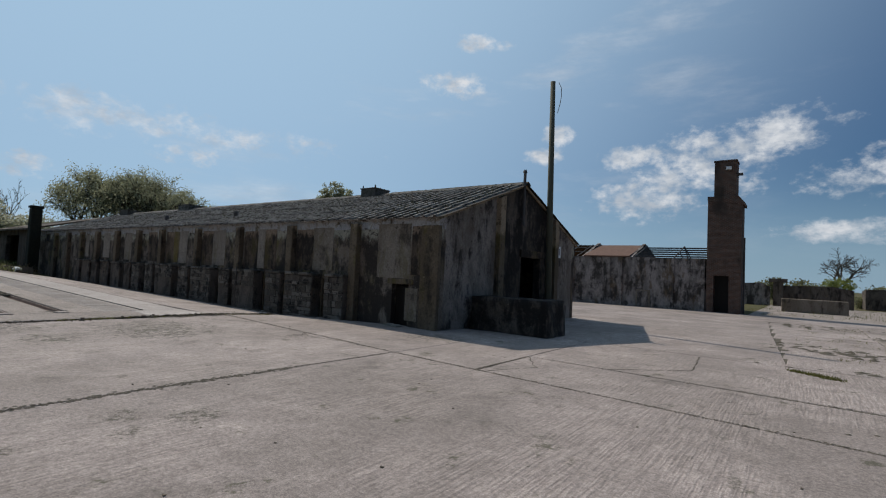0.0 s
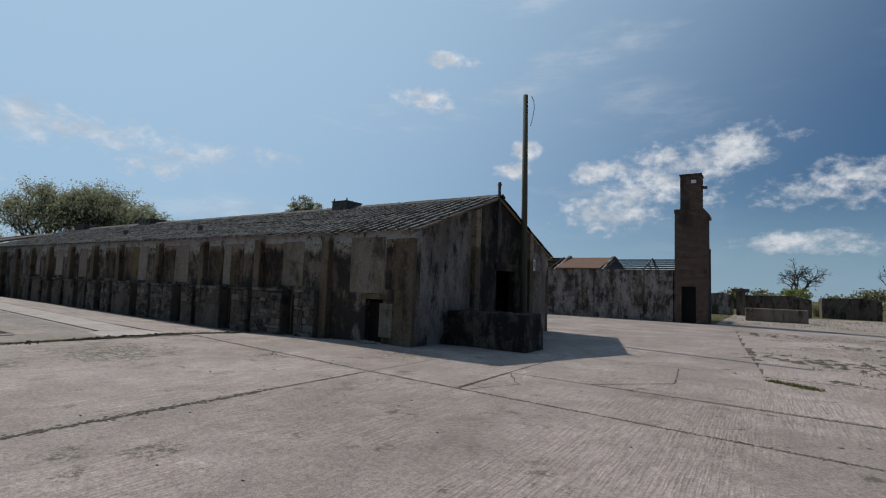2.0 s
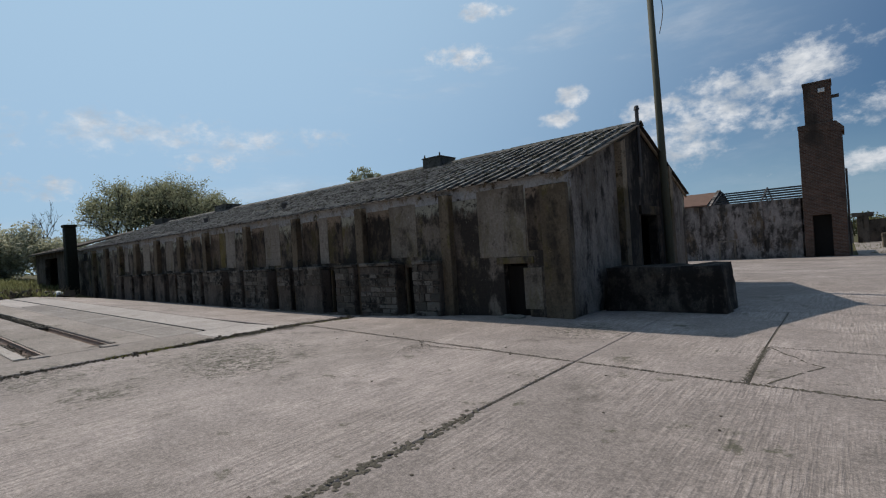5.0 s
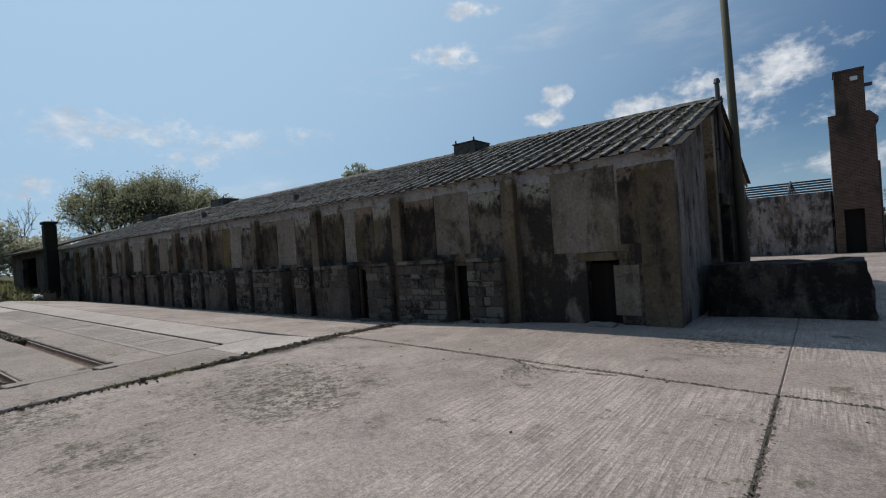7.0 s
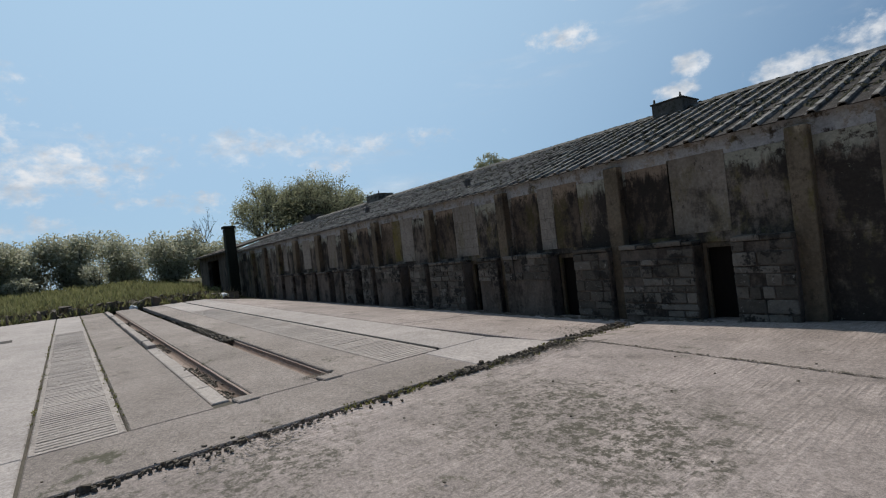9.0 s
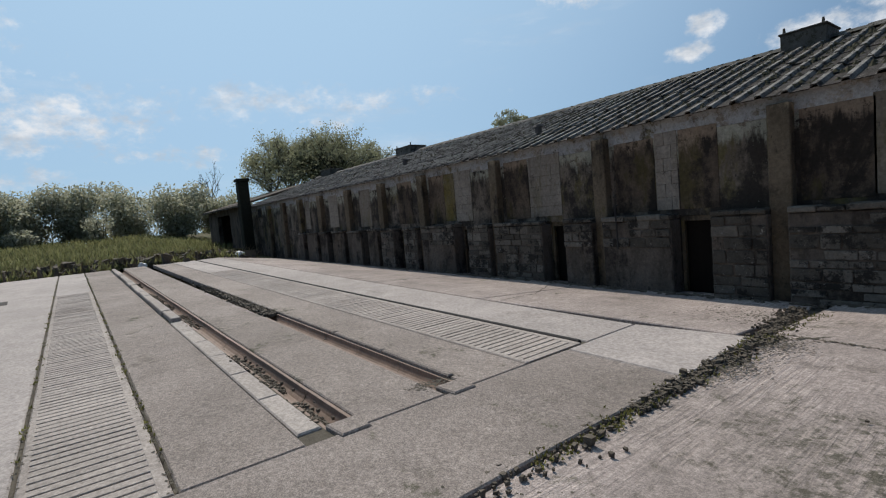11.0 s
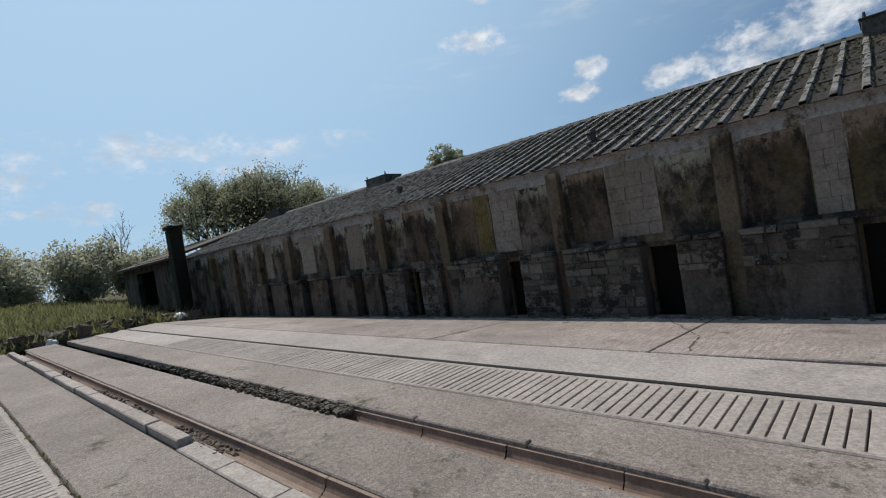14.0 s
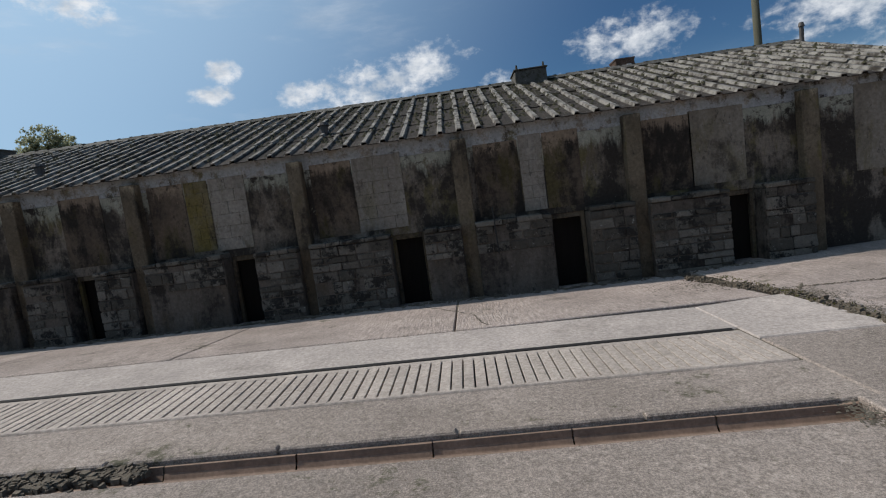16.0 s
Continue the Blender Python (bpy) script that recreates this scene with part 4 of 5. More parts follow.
def sheet_mesh():
    bm = bmesh.new()
    prof = []
    for k in range(3):
        o = k * RIB
        prof += [(o, 0.0), (o + 0.115, 0.0), (o + 0.135, 0.05), (o + 0.205, 0.05), (o + 0.225, 0.0)]
    prof.append((3 * RIB + 0.05, 0.0))
    rows = []
    for s, dz in ((0.0, 0.018), (SHEET_L * 0.5, 0.008), (SHEET_L, 0.0)):
        rows.append([bm.verts.new((x, s, z + dz)) for x, z in prof])
    for r in range(2):
        for k in range(len(prof) - 1):
            bm.faces.new((rows[r][k], rows[r][k + 1], rows[r + 1][k + 1], rows[r + 1][k]))
    low = [bm.verts.new((x, 0.0, z + 0.018 - 0.014)) for x, z in prof]
    for k in range(len(prof) - 1):
        bm.faces.new((low[k], low[k + 1], rows[0][k + 1], rows[0][k]))
    return bm


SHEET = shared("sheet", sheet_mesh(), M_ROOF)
PITCH = math.degrees(math.atan2(APEX - EAVE, MID - WY))
ca, sa = math.cos(radians(PITCH)), math.sin(radians(PITCH))
cols = int((GX + 0.12 - FAR) / (3 * RIB)) + 1
for side in (0, 1):
    for c in range(cols):
        x = GX + 0.14 - (c + 1) * 3 * RIB
        for r in range(4):
            s = -0.20 + r * 1.24
            lift = 0.035 + R.uniform(0, 0.012)
            tilt = R.uniform(-0.7, 0.7) * (1 if R.random() < 0.25 else 0.2)
            if side == 0:
                piece("sheet", SHEET, roof, pose(x + R.uniform(-0.012, 0.012), WY + s * ca, EAVE + s * sa + lift, PITCH, tilt * 0.4, tilt * 0.5))
            else:
                piece("sheet", SHEET, roof, pose(x + 3 * RIB, BACK - s * ca, EAVE + s * sa + lift, PITCH, 0, 180))
for side, y0, y1 in ((0, WY + 0.02, MID), (1, MID, BACK - 0.02)):
    part("deck", prism_x([(y0, roof_z(y0) + (-0.03)), (y1, roof_z(y1) - 0.03), (y1, roof_z(y1) + 0.005), (y0, roof_z(y0) + 0.005)], FAR + 0.02, GX - 0.02), M_DARKWOOD, roof)
x = GX + 0.15
while x > FAR:
    bm = bmesh.new()
    ring = [(-0.20, -0.03), (-0.09, 0.045), (0.0, 0.085), (0.09, 0.045), (0.20, -0.03)]
    a = [bm.verts.new((x - 1.0, MID + p, APEX + 0.05 + q)) for p, q in ring]
    b = [bm.verts.new((x, MID + p, APEX + 0.04 + q + R.uniform(-0.01, 0.01))) for p, q in ring]
    for k in range(4):
        bm.faces.new((a[k], b[k], b[k + 1], a[k + 1]))
    part("ridge_cap", bm, M_RIDGE, roof)
    x -= 0.99
part("barge_board", prism_x([(WY - 0.2, roof_z(WY - 0.2) - 0.04), (MID, APEX - 0.04), (MID, APEX + 0.03), (WY - 0.2, roof_z(WY - 0.2) + 0.03)], GX + 0.002, GX + 0.05), M_PILASTER, roof)
part("barge_board", prism_x([(BACK + 0.2, roof_z(BACK + 0.2) - 0.04), (MID, APEX - 0.04), (MID, APEX + 0.03), (BACK + 0.2, roof_z(BACK + 0.2) + 0.03)], GX + 0.002, GX + 0.05), M_PILASTER, roof)
# moss cushions on the south slope
bm = bmesh.new()
for k in range(6500):
    x = R.uniform(FAR + 6 * R.random(), GX)
    s = 4.7 * R.random() ** 0.8
    r = R.uniform(0.015, 0.05)
    k0 = (GX + 0.14 - x) % RIB
    c = Vector((x, WY + s * ca, EAVE + s * sa + 0.045 + (0.03 if k0 > 0.1 and k0 < 0.22 else 0.0)))
    tip = bm.verts.new(c + Vector((0, -r * 0.3, r * 0.9)))
    ring = [bm.verts.new(c + Vector((r * 1.3 * math.cos(t * 1.2566 + k), r * 1.5 * ca * math.sin(t * 1.2566 + k), r * 1.5 * sa * math.sin(t * 1.2566 + k))) * 1.0) for t in range(5)]
    for t in range(5):
        bm.faces.new((ring[t], ring[(t + 1) % 5], tip))
tagged(part("roof_moss", bm, M_MOSS), "dark cushions of moss on the sheets", "moss", kind="stuff")


def ridge_vent(x0, x1):
    v = empty("roof_ventilator", "grey box ventilator straddling the roof ridge", "ventilator", ((x0 + x1) / 2, MID, APEX), group="ridge ventilators")
    w = (x1 - x0) / 2
    part("box", cuboid(-w, w, -0.42, 0.42, -0.16, 0.27, 0.01), M_RIDGE, v)
    part("lid", cuboid(-w - 0.03, w + 0.03, -0.45, 0.45, 0.27, 0.305, 0.008), M_RIDGE, v)
    for px, py in ((-w + 0.06, -0.36), (w - 0.06, -0.36), (0.0, 0.3)):
        part("finial", rod(bmesh.new(), (px, py, 0.3), (px, py, 0.42), 0.035, 0.02), M_RIDGE, v)


ridge_vent(-17.35, -16.55)
ridge_vent(-32.75, -31.5)
ridge_vent(-41.2, -39.9)
for x in (-21.7, -27.8):
    v = empty("roof_outlet", "short dark metal outlet through the roof sheets", "roof outlet", (x, 11.48, roof_z(11.48) + 0.03), group="roof outlets")
    part("pipe", rod(bmesh.new(), (0, 0, -0.05), (0, 0, 0.2), 0.09, 0.09, 10), M_STEEL, v)
    part("cowl", rod(bmesh.new(), (0, 0, 0.2), (0, 0, 0.26), 0.13, 0.1, 10), M_STEEL, v)

# vent pipe and sign on the gable
vp = empty("vent_pipe", "dark iron vent pipe fixed to the gable apex", "pipe", (GX + 0.09, MID - 0.15, 3.15))
part("pipe", rod(bmesh.new(), (0, 0, 0), (0, 0, 1.75), 0.05), M_STEEL, vp)
part("cap", rod(bmesh.new(), (0, 0, 1.75), (0, 0, 1.85), 0.075, 0.05), M_STEEL, vp)
part("bracket", cuboid(-0.09, 0.04, -0.03, 0.03, 0.25, 0.29), M_STEEL, vp)
sg = empty("wall_sign", "small white sign with dark marks on the gable", "sign", (GX + 0.005, 17.62, 2.3))
part("plate", cuboid(0, 0.015, -0.2, 0.2, 0, 0.42, 0.004), M_SIGN, sg)
for a, b, c, d in ((-0.12, -0.07, 0.1, 0.34), (-0.12, 0.02, 0.30, 0.34), (0.06, 0.12, 0.1, 0.34)):
    part("mark", cuboid(0.0151, 0.018, a, b, c, d), M_INK, sg)

# telegraph pole
tp = empty("telegraph_pole", "tall weathered wooden pole with small insulators", "pole", (GX + 0.2, 16.45, 0))
part("shaft", rod(bmesh.new(), (0, 0, -0.2), (-0.1, -0.05, 8.55), 0.125, 0.085, 12), M_POLE, tp, smooth=True)
for k in range(5):
    part("insulator", rod(bmesh.new(), (-0.13, -0.05, 7.5 + 0.2 * k), (-0.13, -0.05, 7.6 + 0.2 * k), 0.035, 0.025), M_STEEL, tp)
bm = bmesh.new()
pts = [(0.10, 0, 8.5), (0.2, 0, 8.3), (0.22, 0, 8.0), (0.17, 0, 7.7), (0.09, 0, 7.4)]
for p, q in zip(pts, pts[1:]):
    rod(bm, p, q, 0.012, sides=5)
part("wire", bm, M_STEEL, tp)

# concrete block pen before the gable
bk = empty("concrete_block", "rough dark concrete block with battered sides", "concrete block", (-8.92, 12.13, 0.03))
bm = cuboid(-1.1, 1.05, -0.55, 0.6, -0.1, 0.92)
bmesh.ops.subdivide_edges(bm, edges=bm.edges, cuts=6, use_grid_fill=True)
for v in bm.verts:
    k = v.co.z / 0.92
    v.co.x += (0.10 * (1 - k)) if v.co.x > 0 else -0.03 * (1 - k)
    n = noise.noise(v.co * 2.5) * 0.06 + noise.noise(v.co * 7) * 0.025
    v.co += Vector((n, n * 0.8, n * 0.7 if v.co.z > 0.3 else 0))
part("body", bm, M_GABLE_DARK, bk, smooth=True)

# ---- beyond the shed ----
# square flue and the lower end building
fl = empty("flue", "dark square flue stack beside the shed's end", "flue", (-41.35, 9.72, gz(-41.35, 9) - 0.1))
part("shaft", cuboid(-0.28, 0.28, -0.28, 0.28, 0, 3.95, 0.05), M_IVY, fl)
part("collar", cuboid(-0.33, 0.33, -0.33, 0.33, 3.95, 4.1, 0.02), M_IVY, fl)
eb = empty("end_building", "low dark outbuilding with a wide open front", "outbuilding", (-47.2, 9.6, 0.6))
part("wall", cuboid(-5.2, -2.6, 0.6, 0.85, 0, 2.5), M_STUB, eb)
part("wall", cuboid(-2.6, 0.6, 0.6, 0.85, 2.15, 2.7), M_STUB, eb)
part("wall", cuboid(0.6, 3.9, 0.6, 0.85, 0, 2.7), M_STUB, eb)
part("wall", cuboid(-5.2, -4.95, 0.85, 7.0, 0, 2.6), M_STUB, eb)
# rear wall coloured near-black for the shade behind the open front
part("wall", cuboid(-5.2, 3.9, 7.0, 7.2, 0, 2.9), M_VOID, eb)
part("roof", prism_x([(0.2, 2.45), (5.0, 3.75), (5.0, 3.85), (0.2, 2.56)], -5.5, 4.2), M_STUB, eb)
part("roof", prism_x([(5.0, 3.75), (9.0, 2.6), (9.0, 2.7), (5.0, 3.85)], -5.5, 4.2), M_STUB, eb)

# brick boiler stack
st = empty("chimney_stack", "tall stepped brown brick chimney with a dark doorway", "chimney", (-6.93, 36.0, -0.2))
part("base", cuboid(-0.95, -0.55, 0, 1.8, 0, 2.4), M_BRICK, st)
part("base", cuboid(0.3, 0.95, 0, 1.8, 0, 2.4), M_BRICK, st)
# solid brick core, doorway shade painted on as near-black
part("base", cuboid(-0.55, 0.3, 0.5, 1.8, 0, 2.4), M_VOID, st, "doorway recess with its shade painted near-black")
part("shaft", cuboid(-0.95, 0.95, 0, 1.8, 2.4, 7.25, 0.01), M_BRICK, st)
part("shoulder", prism([(-0.97, 7.25), (1.08, 6.9), (1.08, 7.1), (0.75, 7.5), (-0.97, 7.5)], -0.03, 1.83), M_BRICK, st)
part("flue_top", cuboid(-0.62, 0.62, 0.1, 1.4, 7.5, 9.75, 0.01), M_BRICK, st)
part("rim", cuboid(-0.66, 0.66, 0.06, 1.44, 9.75, 9.85), M_BRICK, st)
part("lamp", cuboid(0.62, 0.95, 0.3, 0.5, 8.85, 9.0), M_STEEL, st)
part("lamp", cuboid(0.05, 0.35, -0.06, 0.1, 9.2, 9.4), M_SIGN, st, "pale bird-marked bracket")
part("pipe", rod(bmesh.new(), (1.05, 0.9, 0), (1.05, 0.9, 4.9), 0.05), M_STEEL, st)
part("pipe", rod(bmesh.new(), (0.95, 0.5, 0), (0.95, 0.5, 7.0), 0.04), M_STEEL, st)

# roofless building behind
bb = empty("roofless_building", "long grey rendered building with a skeleton roof", "building", (-7.9, 36.25, -0.2))
part("wall", cuboid(-16, -0.1, 0, 0.25, 0, 3.5), M_BACKWALL, bb)
part("wall", cuboid(-16, 0.2, 7.0, 7.25, 0, 3.5), M_BACKWALL, bb)
part("wall", cuboid(-0.25, 0.0, 0.25, 7.0, 0, 3.5), M_BACKWALL, bb)
for x in (-9.1, -5.5, -2.1):
    part("pilaster", cuboid(x - 0.15, x + 0.15, -0.12, 0.02, 0, 3.45), M_BACKWALL, bb)
part("hatch", cuboid(-4.4, -3.45, -0.05, 0.02, 0, 1.25, 0.01), M_PATCH, bb, "pale framed low hatch")
part("hatch_panel", cuboid(-4.3, -3.55, -0.06, 0.0, 0.05, 1.15), M_BACKWALL, bb)
for k in range(5):
    y = 0.35 + 0.7 * k
    z = 3.55 + 0.19 * k
    part("purlin", cuboid(-4.6, 0.0, y, y + 0.08, z, z + 0.1), M_STEEL, bb)
for x0 in (-4.6, -2.0):
    bm = bmesh.new()
    rod(bm, (x0, 0.1, 3.5), (x0, 3.5, 4.5), 0.05, sides=5)
    rod(bm, (x0, 3.5, 4.5), (x0, 7.0, 3.5), 0.05, sides=5)
    rod(bm, (x0, 3.5, 4.5), (x0 + 0.3, 3.5, 3.5), 0.04, sides=5)
    rod(bm, (x0, 2.0, 4.0), (x0, 3.5, 3.5), 0.04, sides=5)
    part("truss", bm, M_STEEL, bb)
part("roof", prism_x([(-0.1, 3.5), (3.5, 4.5), (3.5, 4.58), (-0.1, 3.58)], -8.2, -4.9), M_REDROOF, bb)
part("roof", prism_x([(3.5, 4.5), (7.2, 3.5), (7.2, 3.58), (3.5, 4.58)], -12.5, -4.6), M_REDROOF, bb)
part("gable", prism_x([(0.0, 3.5), (7.2, 3.5), (3.5, 4.75)], -8.4, -8.2), M_BACKWALL, bb)
part("gable", prism_x([(0.0, 3.5), (7.2, 3.5), (3.5, 4.7)], -4.9, -4.7), M_BACKWALL, bb)
for k in range(4):
    part("rafter", rod(bmesh.new(), (-11.8 + 1.0 * k, 0.1, 3.5), (-11.8 + 1.0 * k, 3.5, 4.6), 0.045, sides=5), M_STEEL, bb)
for z in (3.9, 4.3):
    part("purlin", rod(bmesh.new(), (-12.5, (z - 3.5) * 3.1, z), (-8.3, (z - 3.5) * 3.1, z), 0.04, sides=5), M_STEEL, bb)

lw = empty("low_wall", "long low concrete trough wall standing in weeds", "wall", (-2.2, 46.5, -0.2))
part("body", cuboid(-2.0, 2.0, -0.35, 0.4, 0, 1.05, 0.05, 0.02), M_PATCH, lw)

def ruin(x0, x1, y, h, mat, label):
    r = empty("ruined_wall", label, "ruin", ((x0 + x1) / 2, y, -0.2), group="ruined walls")
    w = (x1 - x0) / 2
    part("wall", prism([(-w, 0), (w, 0), (w, h * 0.85), (w * 0.4, h), (-w, h * 0.95)], 0, 0.4), mat, r)
    part("wall", cuboid(-w, -w + 0.35, 0.4, 4.0, 0, h * 0.9), mat, r)
    return r


ruin(-8.4, -5.6, 60, 2.3, M_BACKWALL, "broken grey rendered wall in weeds")
ruin(-4.6, 1.0, 61, 2.2, M_STUB, "dark tumbled remains of a shed wall")
ruin(2.2, 7.0, 66, 2.2, M_STUB, "low dark roofless wall")
dk = empty("roofed_pier", "dark brick pier under a square slab", "pier", (-4.9, 59, -0.2))
part("pier", cuboid(-0.4, 0.4, 0, 0.8, 0, 2.4), M_STUB, dk)
part("slab", cuboid(-0.75, 0.75, -0.2, 1.0, 2.4, 2.75), M_STUB, dk)


def shed(name, x, y, w, d, eave, apex, label, hole):
    s = empty("farm_shed", label, "shed", (x, y, -0.2), group="farm sheds")
    part("front_gable", prism([(0, 0), (0.5, 0), (0.5, 2.1), (1.1, 2.1), (1.1, 0), (w, 0), (w, eave), (w / 2, apex), (0, eave)], 0, 0.2), M_CREAM, s)
    part("side_wall", cuboid(0, 0.2, 0.2, d, 0, eave), M_BACKWALL, s)
    part("side_wall", cuboid(w - 0.2, w, 0.2, d, 0, eave), M_BACKWALL, s)
    part("rear_wall", cuboid(0.2, w - 0.2, d - 0.2, d, 0, eave), M_BACKWALL, s)
    part("roof", prism([(-0.25, eave - 0.08), (w / 2, apex), (w / 2, apex + 0.09), (-0.25, eave + 0.02)], -0.2, d * (0.45 if hole else 1.0)), M_ROOF, s)
    part("roof", prism([(w / 2, apex), (w + 0.25, eave - 0.08), (w + 0.25, eave + 0.02), (w / 2, apex + 0.09)], -0.2, d), M_ROOF, s)
    return s


sh = shed("shed", 0, 0, 5.0, 16.0, 2.25, 3.5, "cream-fronted farm shed with a holed sheet roof", False)
sh.matrix_basis = pose(8.6, 46.5, -0.2, 0, 0, -80)
sh = shed("shed", 0, 0, 5.0, 12.0, 2.25, 3.6, "cream-fronted farm shed with missing roof sheets", True)
sh.matrix_basis = pose(10.6, 66.0, -0.2, 0, 0, -80)

# tyre lying in the yard
ty = empty("car_tyre", "worn black car tyre lying flat on concrete", "tyre", (-1.25, 6.2, gz(-1.25, 6.2) + 0.004))
bm = bmesh.new()
prof = [(0.20, 0.02), (0.24, 0.0), (0.285, 0.005), (0.315, 0.035), (0.322, 0.06), (0.315, 0.065), (0.322, 0.07), (0.322, 0.10), (0.315, 0.105), (0.322, 0.11), (0.322, 0.145), (0.315, 0.175), (0.285, 0.205), (0.24, 0.21), (0.20, 0.19), (0.21, 0.17), (0.27, 0.16), (0.28, 0.10), (0.27, 0.05), (0.21, 0.04)]
rings = []
N = 48
for k in range(N):
    a = k * math.tau / N
    rings.append([bm.verts.new((r * math.cos(a), r * math.sin(a), z)) for r, z in prof])
for k in range(N):
    for j in range(len(prof)):
        q = (j + 1) % len(prof)
        bm.faces.new((rings[k][j], rings[(k + 1) % N][j], rings[(k + 1) % N][q], rings[k][q]))
bmesh.ops.recalc_face_normals(bm, faces=bm.faces)
part("carcass", bm, M_TYRE, ty, smooth=True)


# ---- plants ----
def leaves(bm, centre, spread, count, size, rnd):
    for k in range(count):
        d = Vector((rnd.gauss(0, 1), rnd.gauss(0, 1), rnd.gauss(0, 1)))
        d = d.normalized() * (rnd.random() ** 0.45)
        p = Vector(centre) + Vector((d.x * spread[0], d.y * spread[1], d.z * spread[2]))
        u = Vector((rnd.gauss(0, 1), rnd.gauss(0, 1), rnd.gauss(0, 1))).normalized()
        v = u.orthogonal().normalized()
        s = size * rnd.uniform(0.5, 1.3)
        bm.faces.new([bm.verts.new(p + u * s), bm.verts.new(p + v * s * 0.55), bm.verts.new(p - u * s), bm.verts.new(p - v * s * 0.55)])


def tree(name, label, at, height, radius, mat, seed, trunk=0.25, clumps=70, per=90, size=0.11, low=0.15, bare=False, depth=4, stems=1, skirt=0):
    rnd = random.Random(seed)
    t = empty(name, label, "tree", at)
    wood = bmesh.new()
    tips = []
    spread = 0.62 if bare else 0.48

    def grow(p, d, length, r, level):
        q = p + d * length
        rod(wood, p, q, r, r * 0.68, 6 if level < 2 else 4)
        if level >= depth:
            tips.append(q)
            return
        for k in range(rnd.choice((2, 3, 3)) if level else 5):
            nd = (d + Vector((rnd.gauss(0, spread), rnd.gauss(0, spread), rnd.gauss(0.10 if not bare else 0.02, 0.25 if not bare else 0.4)))).normalized()
            grow(q, nd, length * rnd.uniform(0.62, 0.85), r * 0.62, level + 1)
        if level > 1:
            tips.append(q)

    for k in range(stems):
        lean = Vector((rnd.gauss(0, 0.25), rnd.gauss(0, 0.25), 1)).normalized() if stems > 1 else Vector((0.03, 0, 1))
        grow(Vector((rnd.uniform(-1, 1) * (stems - 1) * 0.3, rnd.uniform(-1, 1) * (stems - 1) * 0.3, -0.2)), lean, height * 0.26, trunk, 0)
    far = max(max(abs(q.x), abs(q.y)) for q in tips)
    top = max(q.z for q in tips)
    fit = Matrix.Diagonal((radius / far, radius / far, height / top, 1))
    wood.transform(fit)
    tips = [fit @ q for q in tips]
    part("trunk", wood, M_BARK, t)
    if not bare:
        crown = bmesh.new()
        rnd.shuffle(tips)
        for q in tips[:clumps]:
            if q.z < height * low:
                continue
            s = radius * rnd.uniform(0.05, 0.12)
            leaves(crown, q, (s, s, s * 0.9), per, size, rnd)
        if skirt:
            leaves(crown, (0, 0, height * 0.36), (radius * 0.92, radius * 0.92, height * 0.42), skirt, size, rnd)
        part("crown", crown, mat, t)
    return t


def bush(label, at, w, h, mat, seed, count=2600, size=0.12, category="bush", group=""):
    rnd = random.Random(seed)
    b = empty("bush", label, category, at, group)
    wood, crown = bmesh.new(), bmesh.new()
    for k in range(14):
        a = rnd.uniform(0, math.tau)
        tip = Vector((math.cos(a) * w * rnd.uniform(0.2, 0.8), math.sin(a) * w * rnd.uniform(0.2, 0.8), h * rnd.uniform(0.6, 1.0)))
        rod(wood, (tip.x * 0.15, tip.y * 0.15, -0.1), tip, 0.05, 0.012, 4)
        n = count // 28
        for f in (0.35, 0.9):
            leaves(crown, tip * f, (w * 0.42, w * 0.42, h * 0.3), n, size, rnd)
    part("stems", wood, M_BARK, b)
    part("foliage", crown, mat, b)
    return b


tree("willow_tree", "broad spring willow with fine grey-green leaves", (-52.3, 18.2, 1.0), 8.6, 7.3, M_LEAF, 3, 0.16, 1600, 34, 0.075, 0.0, depth=5, stems=9, skirt=9000)
tree("tree", "rounded tree in fresh leaf behind the shed", (-57.7, 48.2, 0.0), 14.0, 4.6, M_LEAF, 5, 0.16, 1400, 30, 0.12, 0.2, depth=5, stems=7, skirt=5000)
tree("bare_tree", "solitary bare winter tree in a field", (1.6, 110, -0.2), 9.4, 5.6, M_LEAF, 11, 0.26, bare=True, depth=6)
tree("bare_tree", "slim bare tree behind the sheds", (12.0, 92, -0.2), 7.6, 1.6, M_LEAF, 12, 0.2, bare=True, depth=5)
rb = random.Random(40)
for k in range(15):
    y = -34 + 3.4 * k + rb.uniform(-1, 1)
    bush("grey-leaved sallow bush in spring blossom", (-67 + rb.uniform(-5, 5), y, 1.7), rb.uniform(3.0, 4.2), rb.uniform(3.2, 5.0), M_BLOSSOM, 100 + k, 9000, 0.14, group="sallow bushes")
for k in range(8):
    bush("low pale bush at the field edge", (-60 + rb.uniform(-3, 2), -26 + 4.2 * k + rb.uniform(-1, 1), 1.6), rb.uniform(1.0, 1.8), rb.uniform(1.0, 2.2), M_BLOSSOM, 140 + k, 1300, 0.11, group="low bushes")
for k in range(3):
    tree("bare_tree", "leafless young tree among the bushes", (-74 + 3 * k, (-30, -22, 14)[k], 1.7), 7.0 + k * 0.3, 2.4, M_LEAF, 60 + k, 0.16, bare=True, depth=5)
for k in range(26):
    bush("dense hedge bush along the field", (-40 + 4.2 * k + rb.uniform(-1, 1), 100 + rb.uniform(-6, 6), -0.2), rb.uniform(2.6, 3.6), rb.uniform(2.2, 3.6), M_GORSE if k % 3 == 1 else M_HEDGE, 200 + k, 1500, 0.22, group="field hedge")
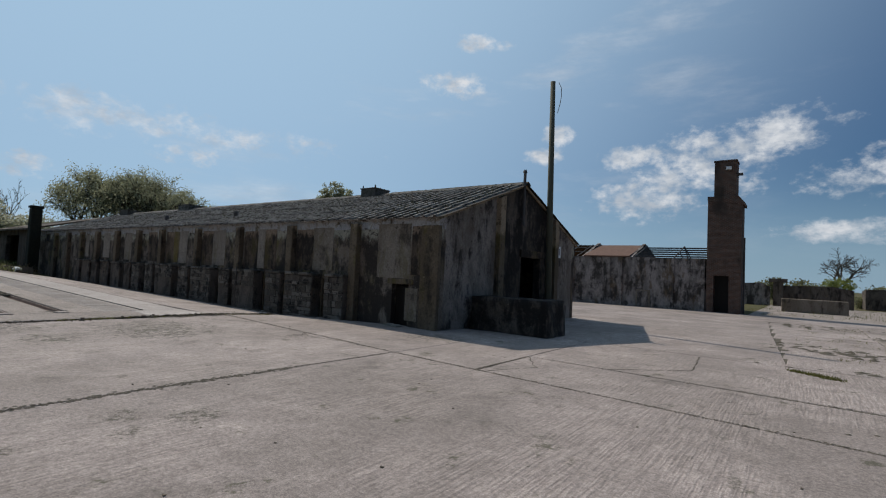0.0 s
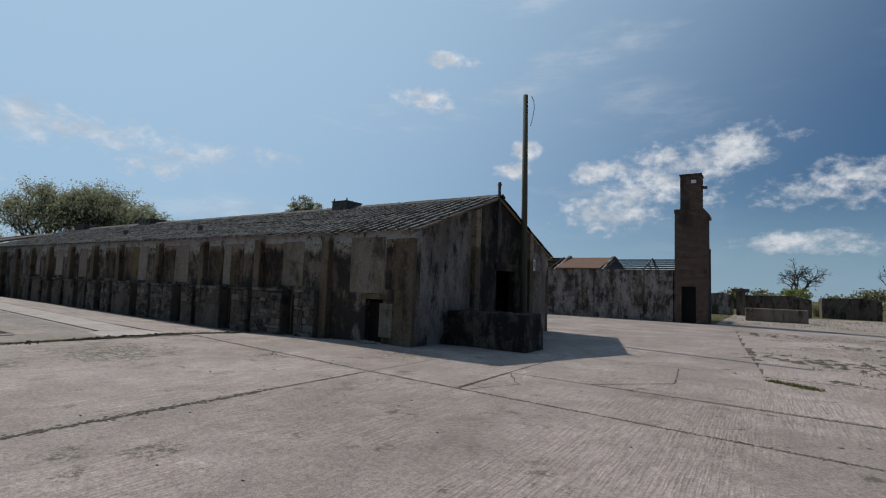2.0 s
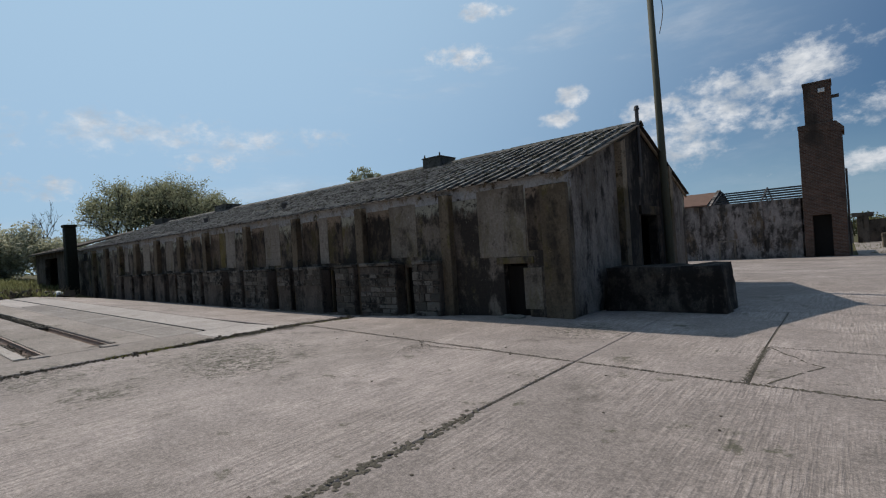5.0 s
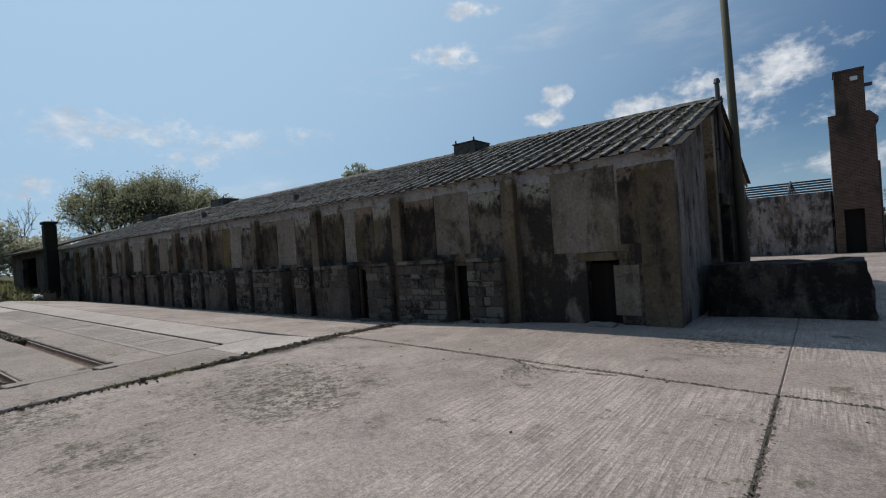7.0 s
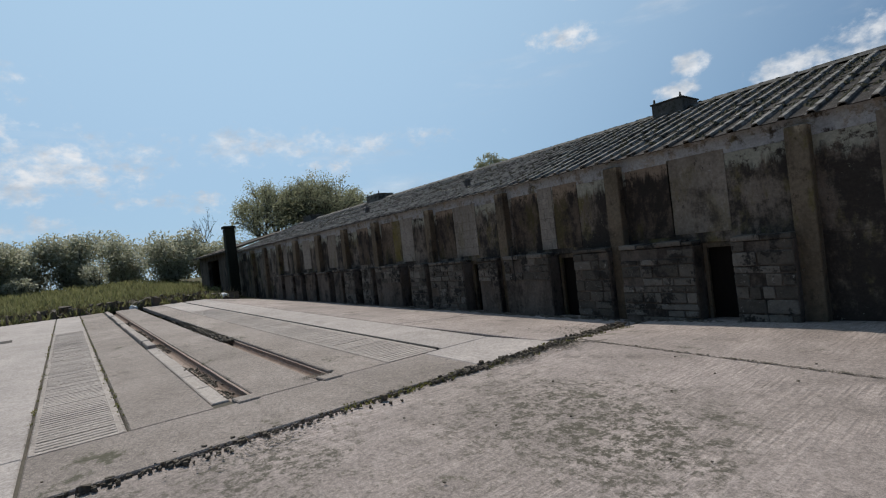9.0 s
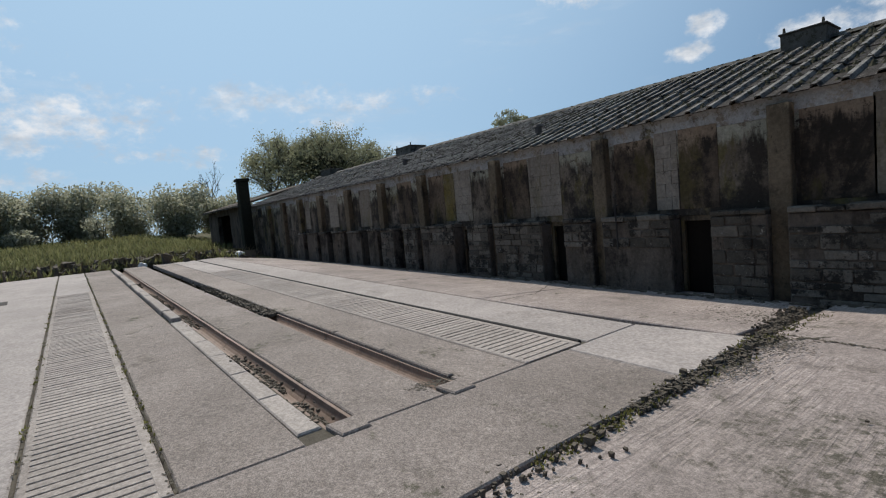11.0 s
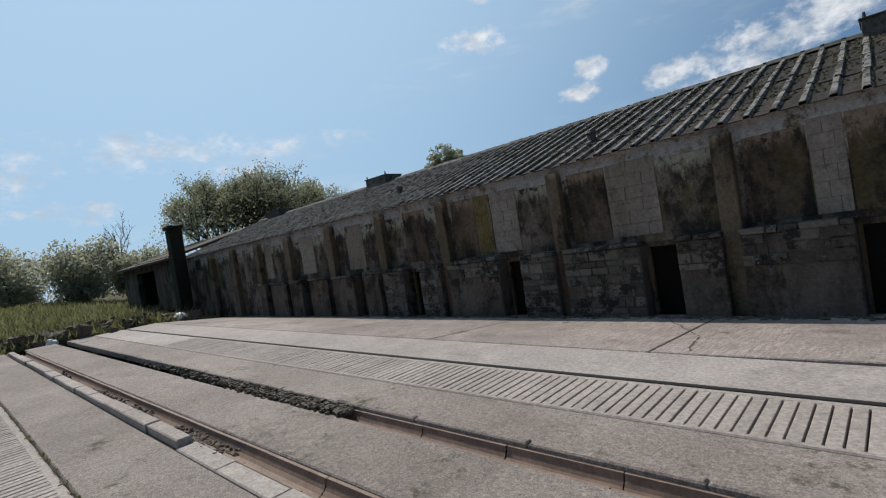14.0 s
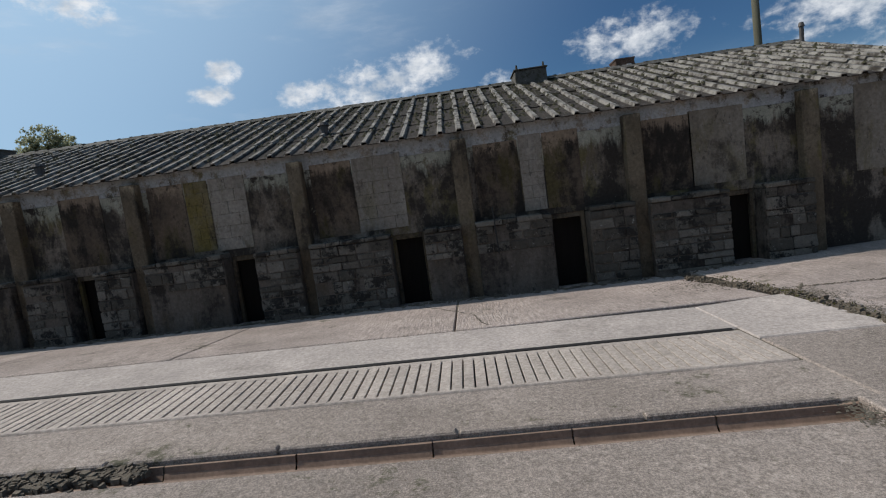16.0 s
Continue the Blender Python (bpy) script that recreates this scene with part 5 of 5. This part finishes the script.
for k in range(7):
    bush("overgrown bramble beside the sheds", (2.0 + 2.0 * k + rb.uniform(-1, 1), 70 + rb.uniform(-3, 3) if k < 4 else 41 + rb.uniform(-1, 1), -0.2), rb.uniform(0.8, 1.6), rb.uniform(0.8, 2.0), M_HEDGE, 240 + k, 900, 0.1, group="brambles")
ln = empty("distant_hedge", "far line of woods on the horizon", "hedge", (0, 0, 0), kind="stuff")
bm = bmesh.new()
rnd = random.Random(77)
for k in range(240):
    a = rnd.uniform(0, math.tau)
    d = rnd.uniform(170, 330)
    leaves(bm, (d * math.sin(a) - 10, d * math.cos(a), 1.2), (7, 7, rnd.uniform(2.0, 4.2)), 70, 0.9, rnd)
part("woods", bm, M_HEDGE, ln)

# grass beyond the slab, weeds in the yard
bm = bmesh.new()
rnd = random.Random(5)
for k in range(45000):
    x = -37.0 - 26 * rnd.random() ** 1.4
    y = rnd.uniform(-30, 16)
    if x > -47 and y > 8.6 and x > -46.5:
        continue
    h = rnd.uniform(0.1, 0.42)
    p = Vector((x, y, gz(x, y) - 0.05))
    d = Vector((rnd.gauss(0, 0.12), rnd.gauss(0, 0.12), h))
    s = Vector((rnd.gauss(0, 1), rnd.gauss(0, 1), 0)).normalized() * 0.05
    bm.faces.new([bm.verts.new(p - s), bm.verts.new(p + s), bm.verts.new(p + d)])
tagged(part("grass", bm, M_GRASS), "rough spring grass beyond the slab", "grass", kind="stuff")
bm = bmesh.new()


def tuft(x, y, n, r, h):
    for k in range(n):
        a, q = rnd.uniform(0, math.tau), r * rnd.random() ** 0.6
        p = Vector((x + q * math.cos(a), y + q * math.sin(a), gz(x, y) - 0.01))
        d = Vector((rnd.gauss(0, 0.5), rnd.gauss(0, 0.5), 1)).normalized() * h * rnd.uniform(0.4, 1.2)
        s = Vector((rnd.gauss(0, 1), rnd.gauss(0, 1), 0)).normalized() * 0.012
        bm.faces.new([bm.verts.new(p - s), bm.verts.new(p + s), bm.verts.new(p + d)])


for k in range(10):
    tuft(-2.9 + 0.07 * k, 11.55 - 0.05 * k, 60, 0.12, 0.07)
for k in range(420):
    tuft(rnd.uniform(-3.0, 10), rnd.uniform(12, 30), 10, 0.25, 0.06)
for k in range(160):
    tuft(rnd.uniform(-6, 12), rnd.uniform(38, 60), 12, 0.6, 0.25)
for k in range(150):
    tuft(LIP + 0.05 + rnd.gauss(0, 0.06), rnd.uniform(3.9, 9.0), 6, 0.05, 0.04)
for k in range(120):
    x = rnd.uniform(-36, -16.7)
    tuft(x, rnd.choice((1.45, 2.23, 2.23)) + rnd.gauss(0, 0.012), 6, 0.03, 0.035)
tagged(part("weeds", bm, M_WEED), "small weeds in cracks and broken concrete", "weeds", kind="stuff")

# heaps of rubbish beyond the slab's far end
bm = bmesh.new()
for k in range(700):
    if k < 430:
        x, y = -38.2 + rnd.gauss(0, 0.6), rnd.uniform(-1.5, 9.0)
        top = 0.35
    else:
        x, y = -33.5 + rnd.gauss(0, 2.4), -2.6 + rnd.gauss(0, 0.8)
        top = 0.8
    s = rnd.uniform(0.04, 0.2)
    z = gz(x, y) + top * rnd.random() ** 2
    box(bm, x - s, x + s * rnd.uniform(0.4, 2.5), y - s * rnd.uniform(0.3, 1.5), y + s * 0.6, gz(x, y) - 0.1, z, 0.0, s * 0.6)
tagged(part("rubbish_heap", bm, M_DEBRIS), "heaps of earth, branches and rubble", "rubbish", kind="stuff")
bm = bmesh.new()
for k in range(1200):
    x, y = (-38.3 + rnd.gauss(0, 0.7), rnd.uniform(-1.5, 9.0))
    p = Vector((x, y, gz(x, y)))
    d = Vector((rnd.gauss(0, 0.5), rnd.gauss(0, 0.5), rnd.random())).normalized() * rnd.uniform(0.2, 0.7)
    rod(bm, p, p + d, 0.012, 0.004, 3)
tagged(part("dead_stems", bm, M_DRY), "tangle of dead sticks and stems", "dead branches", kind="stuff")
for x, y, s in ((-37.5, 8.2, 0.3), (-36.8, 4.15, 0.16)):
    wb = empty("white_sack", "torn white plastic lying in rubbish", "plastic", (x, y, gz(x, y)), group="white plastic")
    bm = bmesh.new()
    bmesh.ops.create_icosphere(bm, subdivisions=2, radius=s)
    for v in bm.verts:
        v.co *= 1 + 0.4 * noise.noise(v.co * 9)
        v.co.z = max(v.co.z, -0.1)
    part("sheet", bm, M_WHITE, wb)
# pale broken stone before the first low door
ds = empty("broken_stone", "flat pale broken stone at the door threshold", "stone", (-11.42, 10.02, gz(-11.4, 10)))
bm = cuboid(-0.24, 0.26, -0.13, 0.10, -0.02, 0.10)
bmesh.ops.subdivide_edges(bm, edges=bm.edges, cuts=3, use_grid_fill=True)
for v in bm.verts:
    n = noise.noise(v.co * 6 + Vector((3, 1, 0)))
    v.co += Vector((0.07 * n, 0.06 * noise.noise(v.co * 5), (0.05 * n - 0.25 * abs(v.co.x) ** 1.5) if v.co.z > 0 else 0))
part("slab", bm, M_RUBBLE, ds)
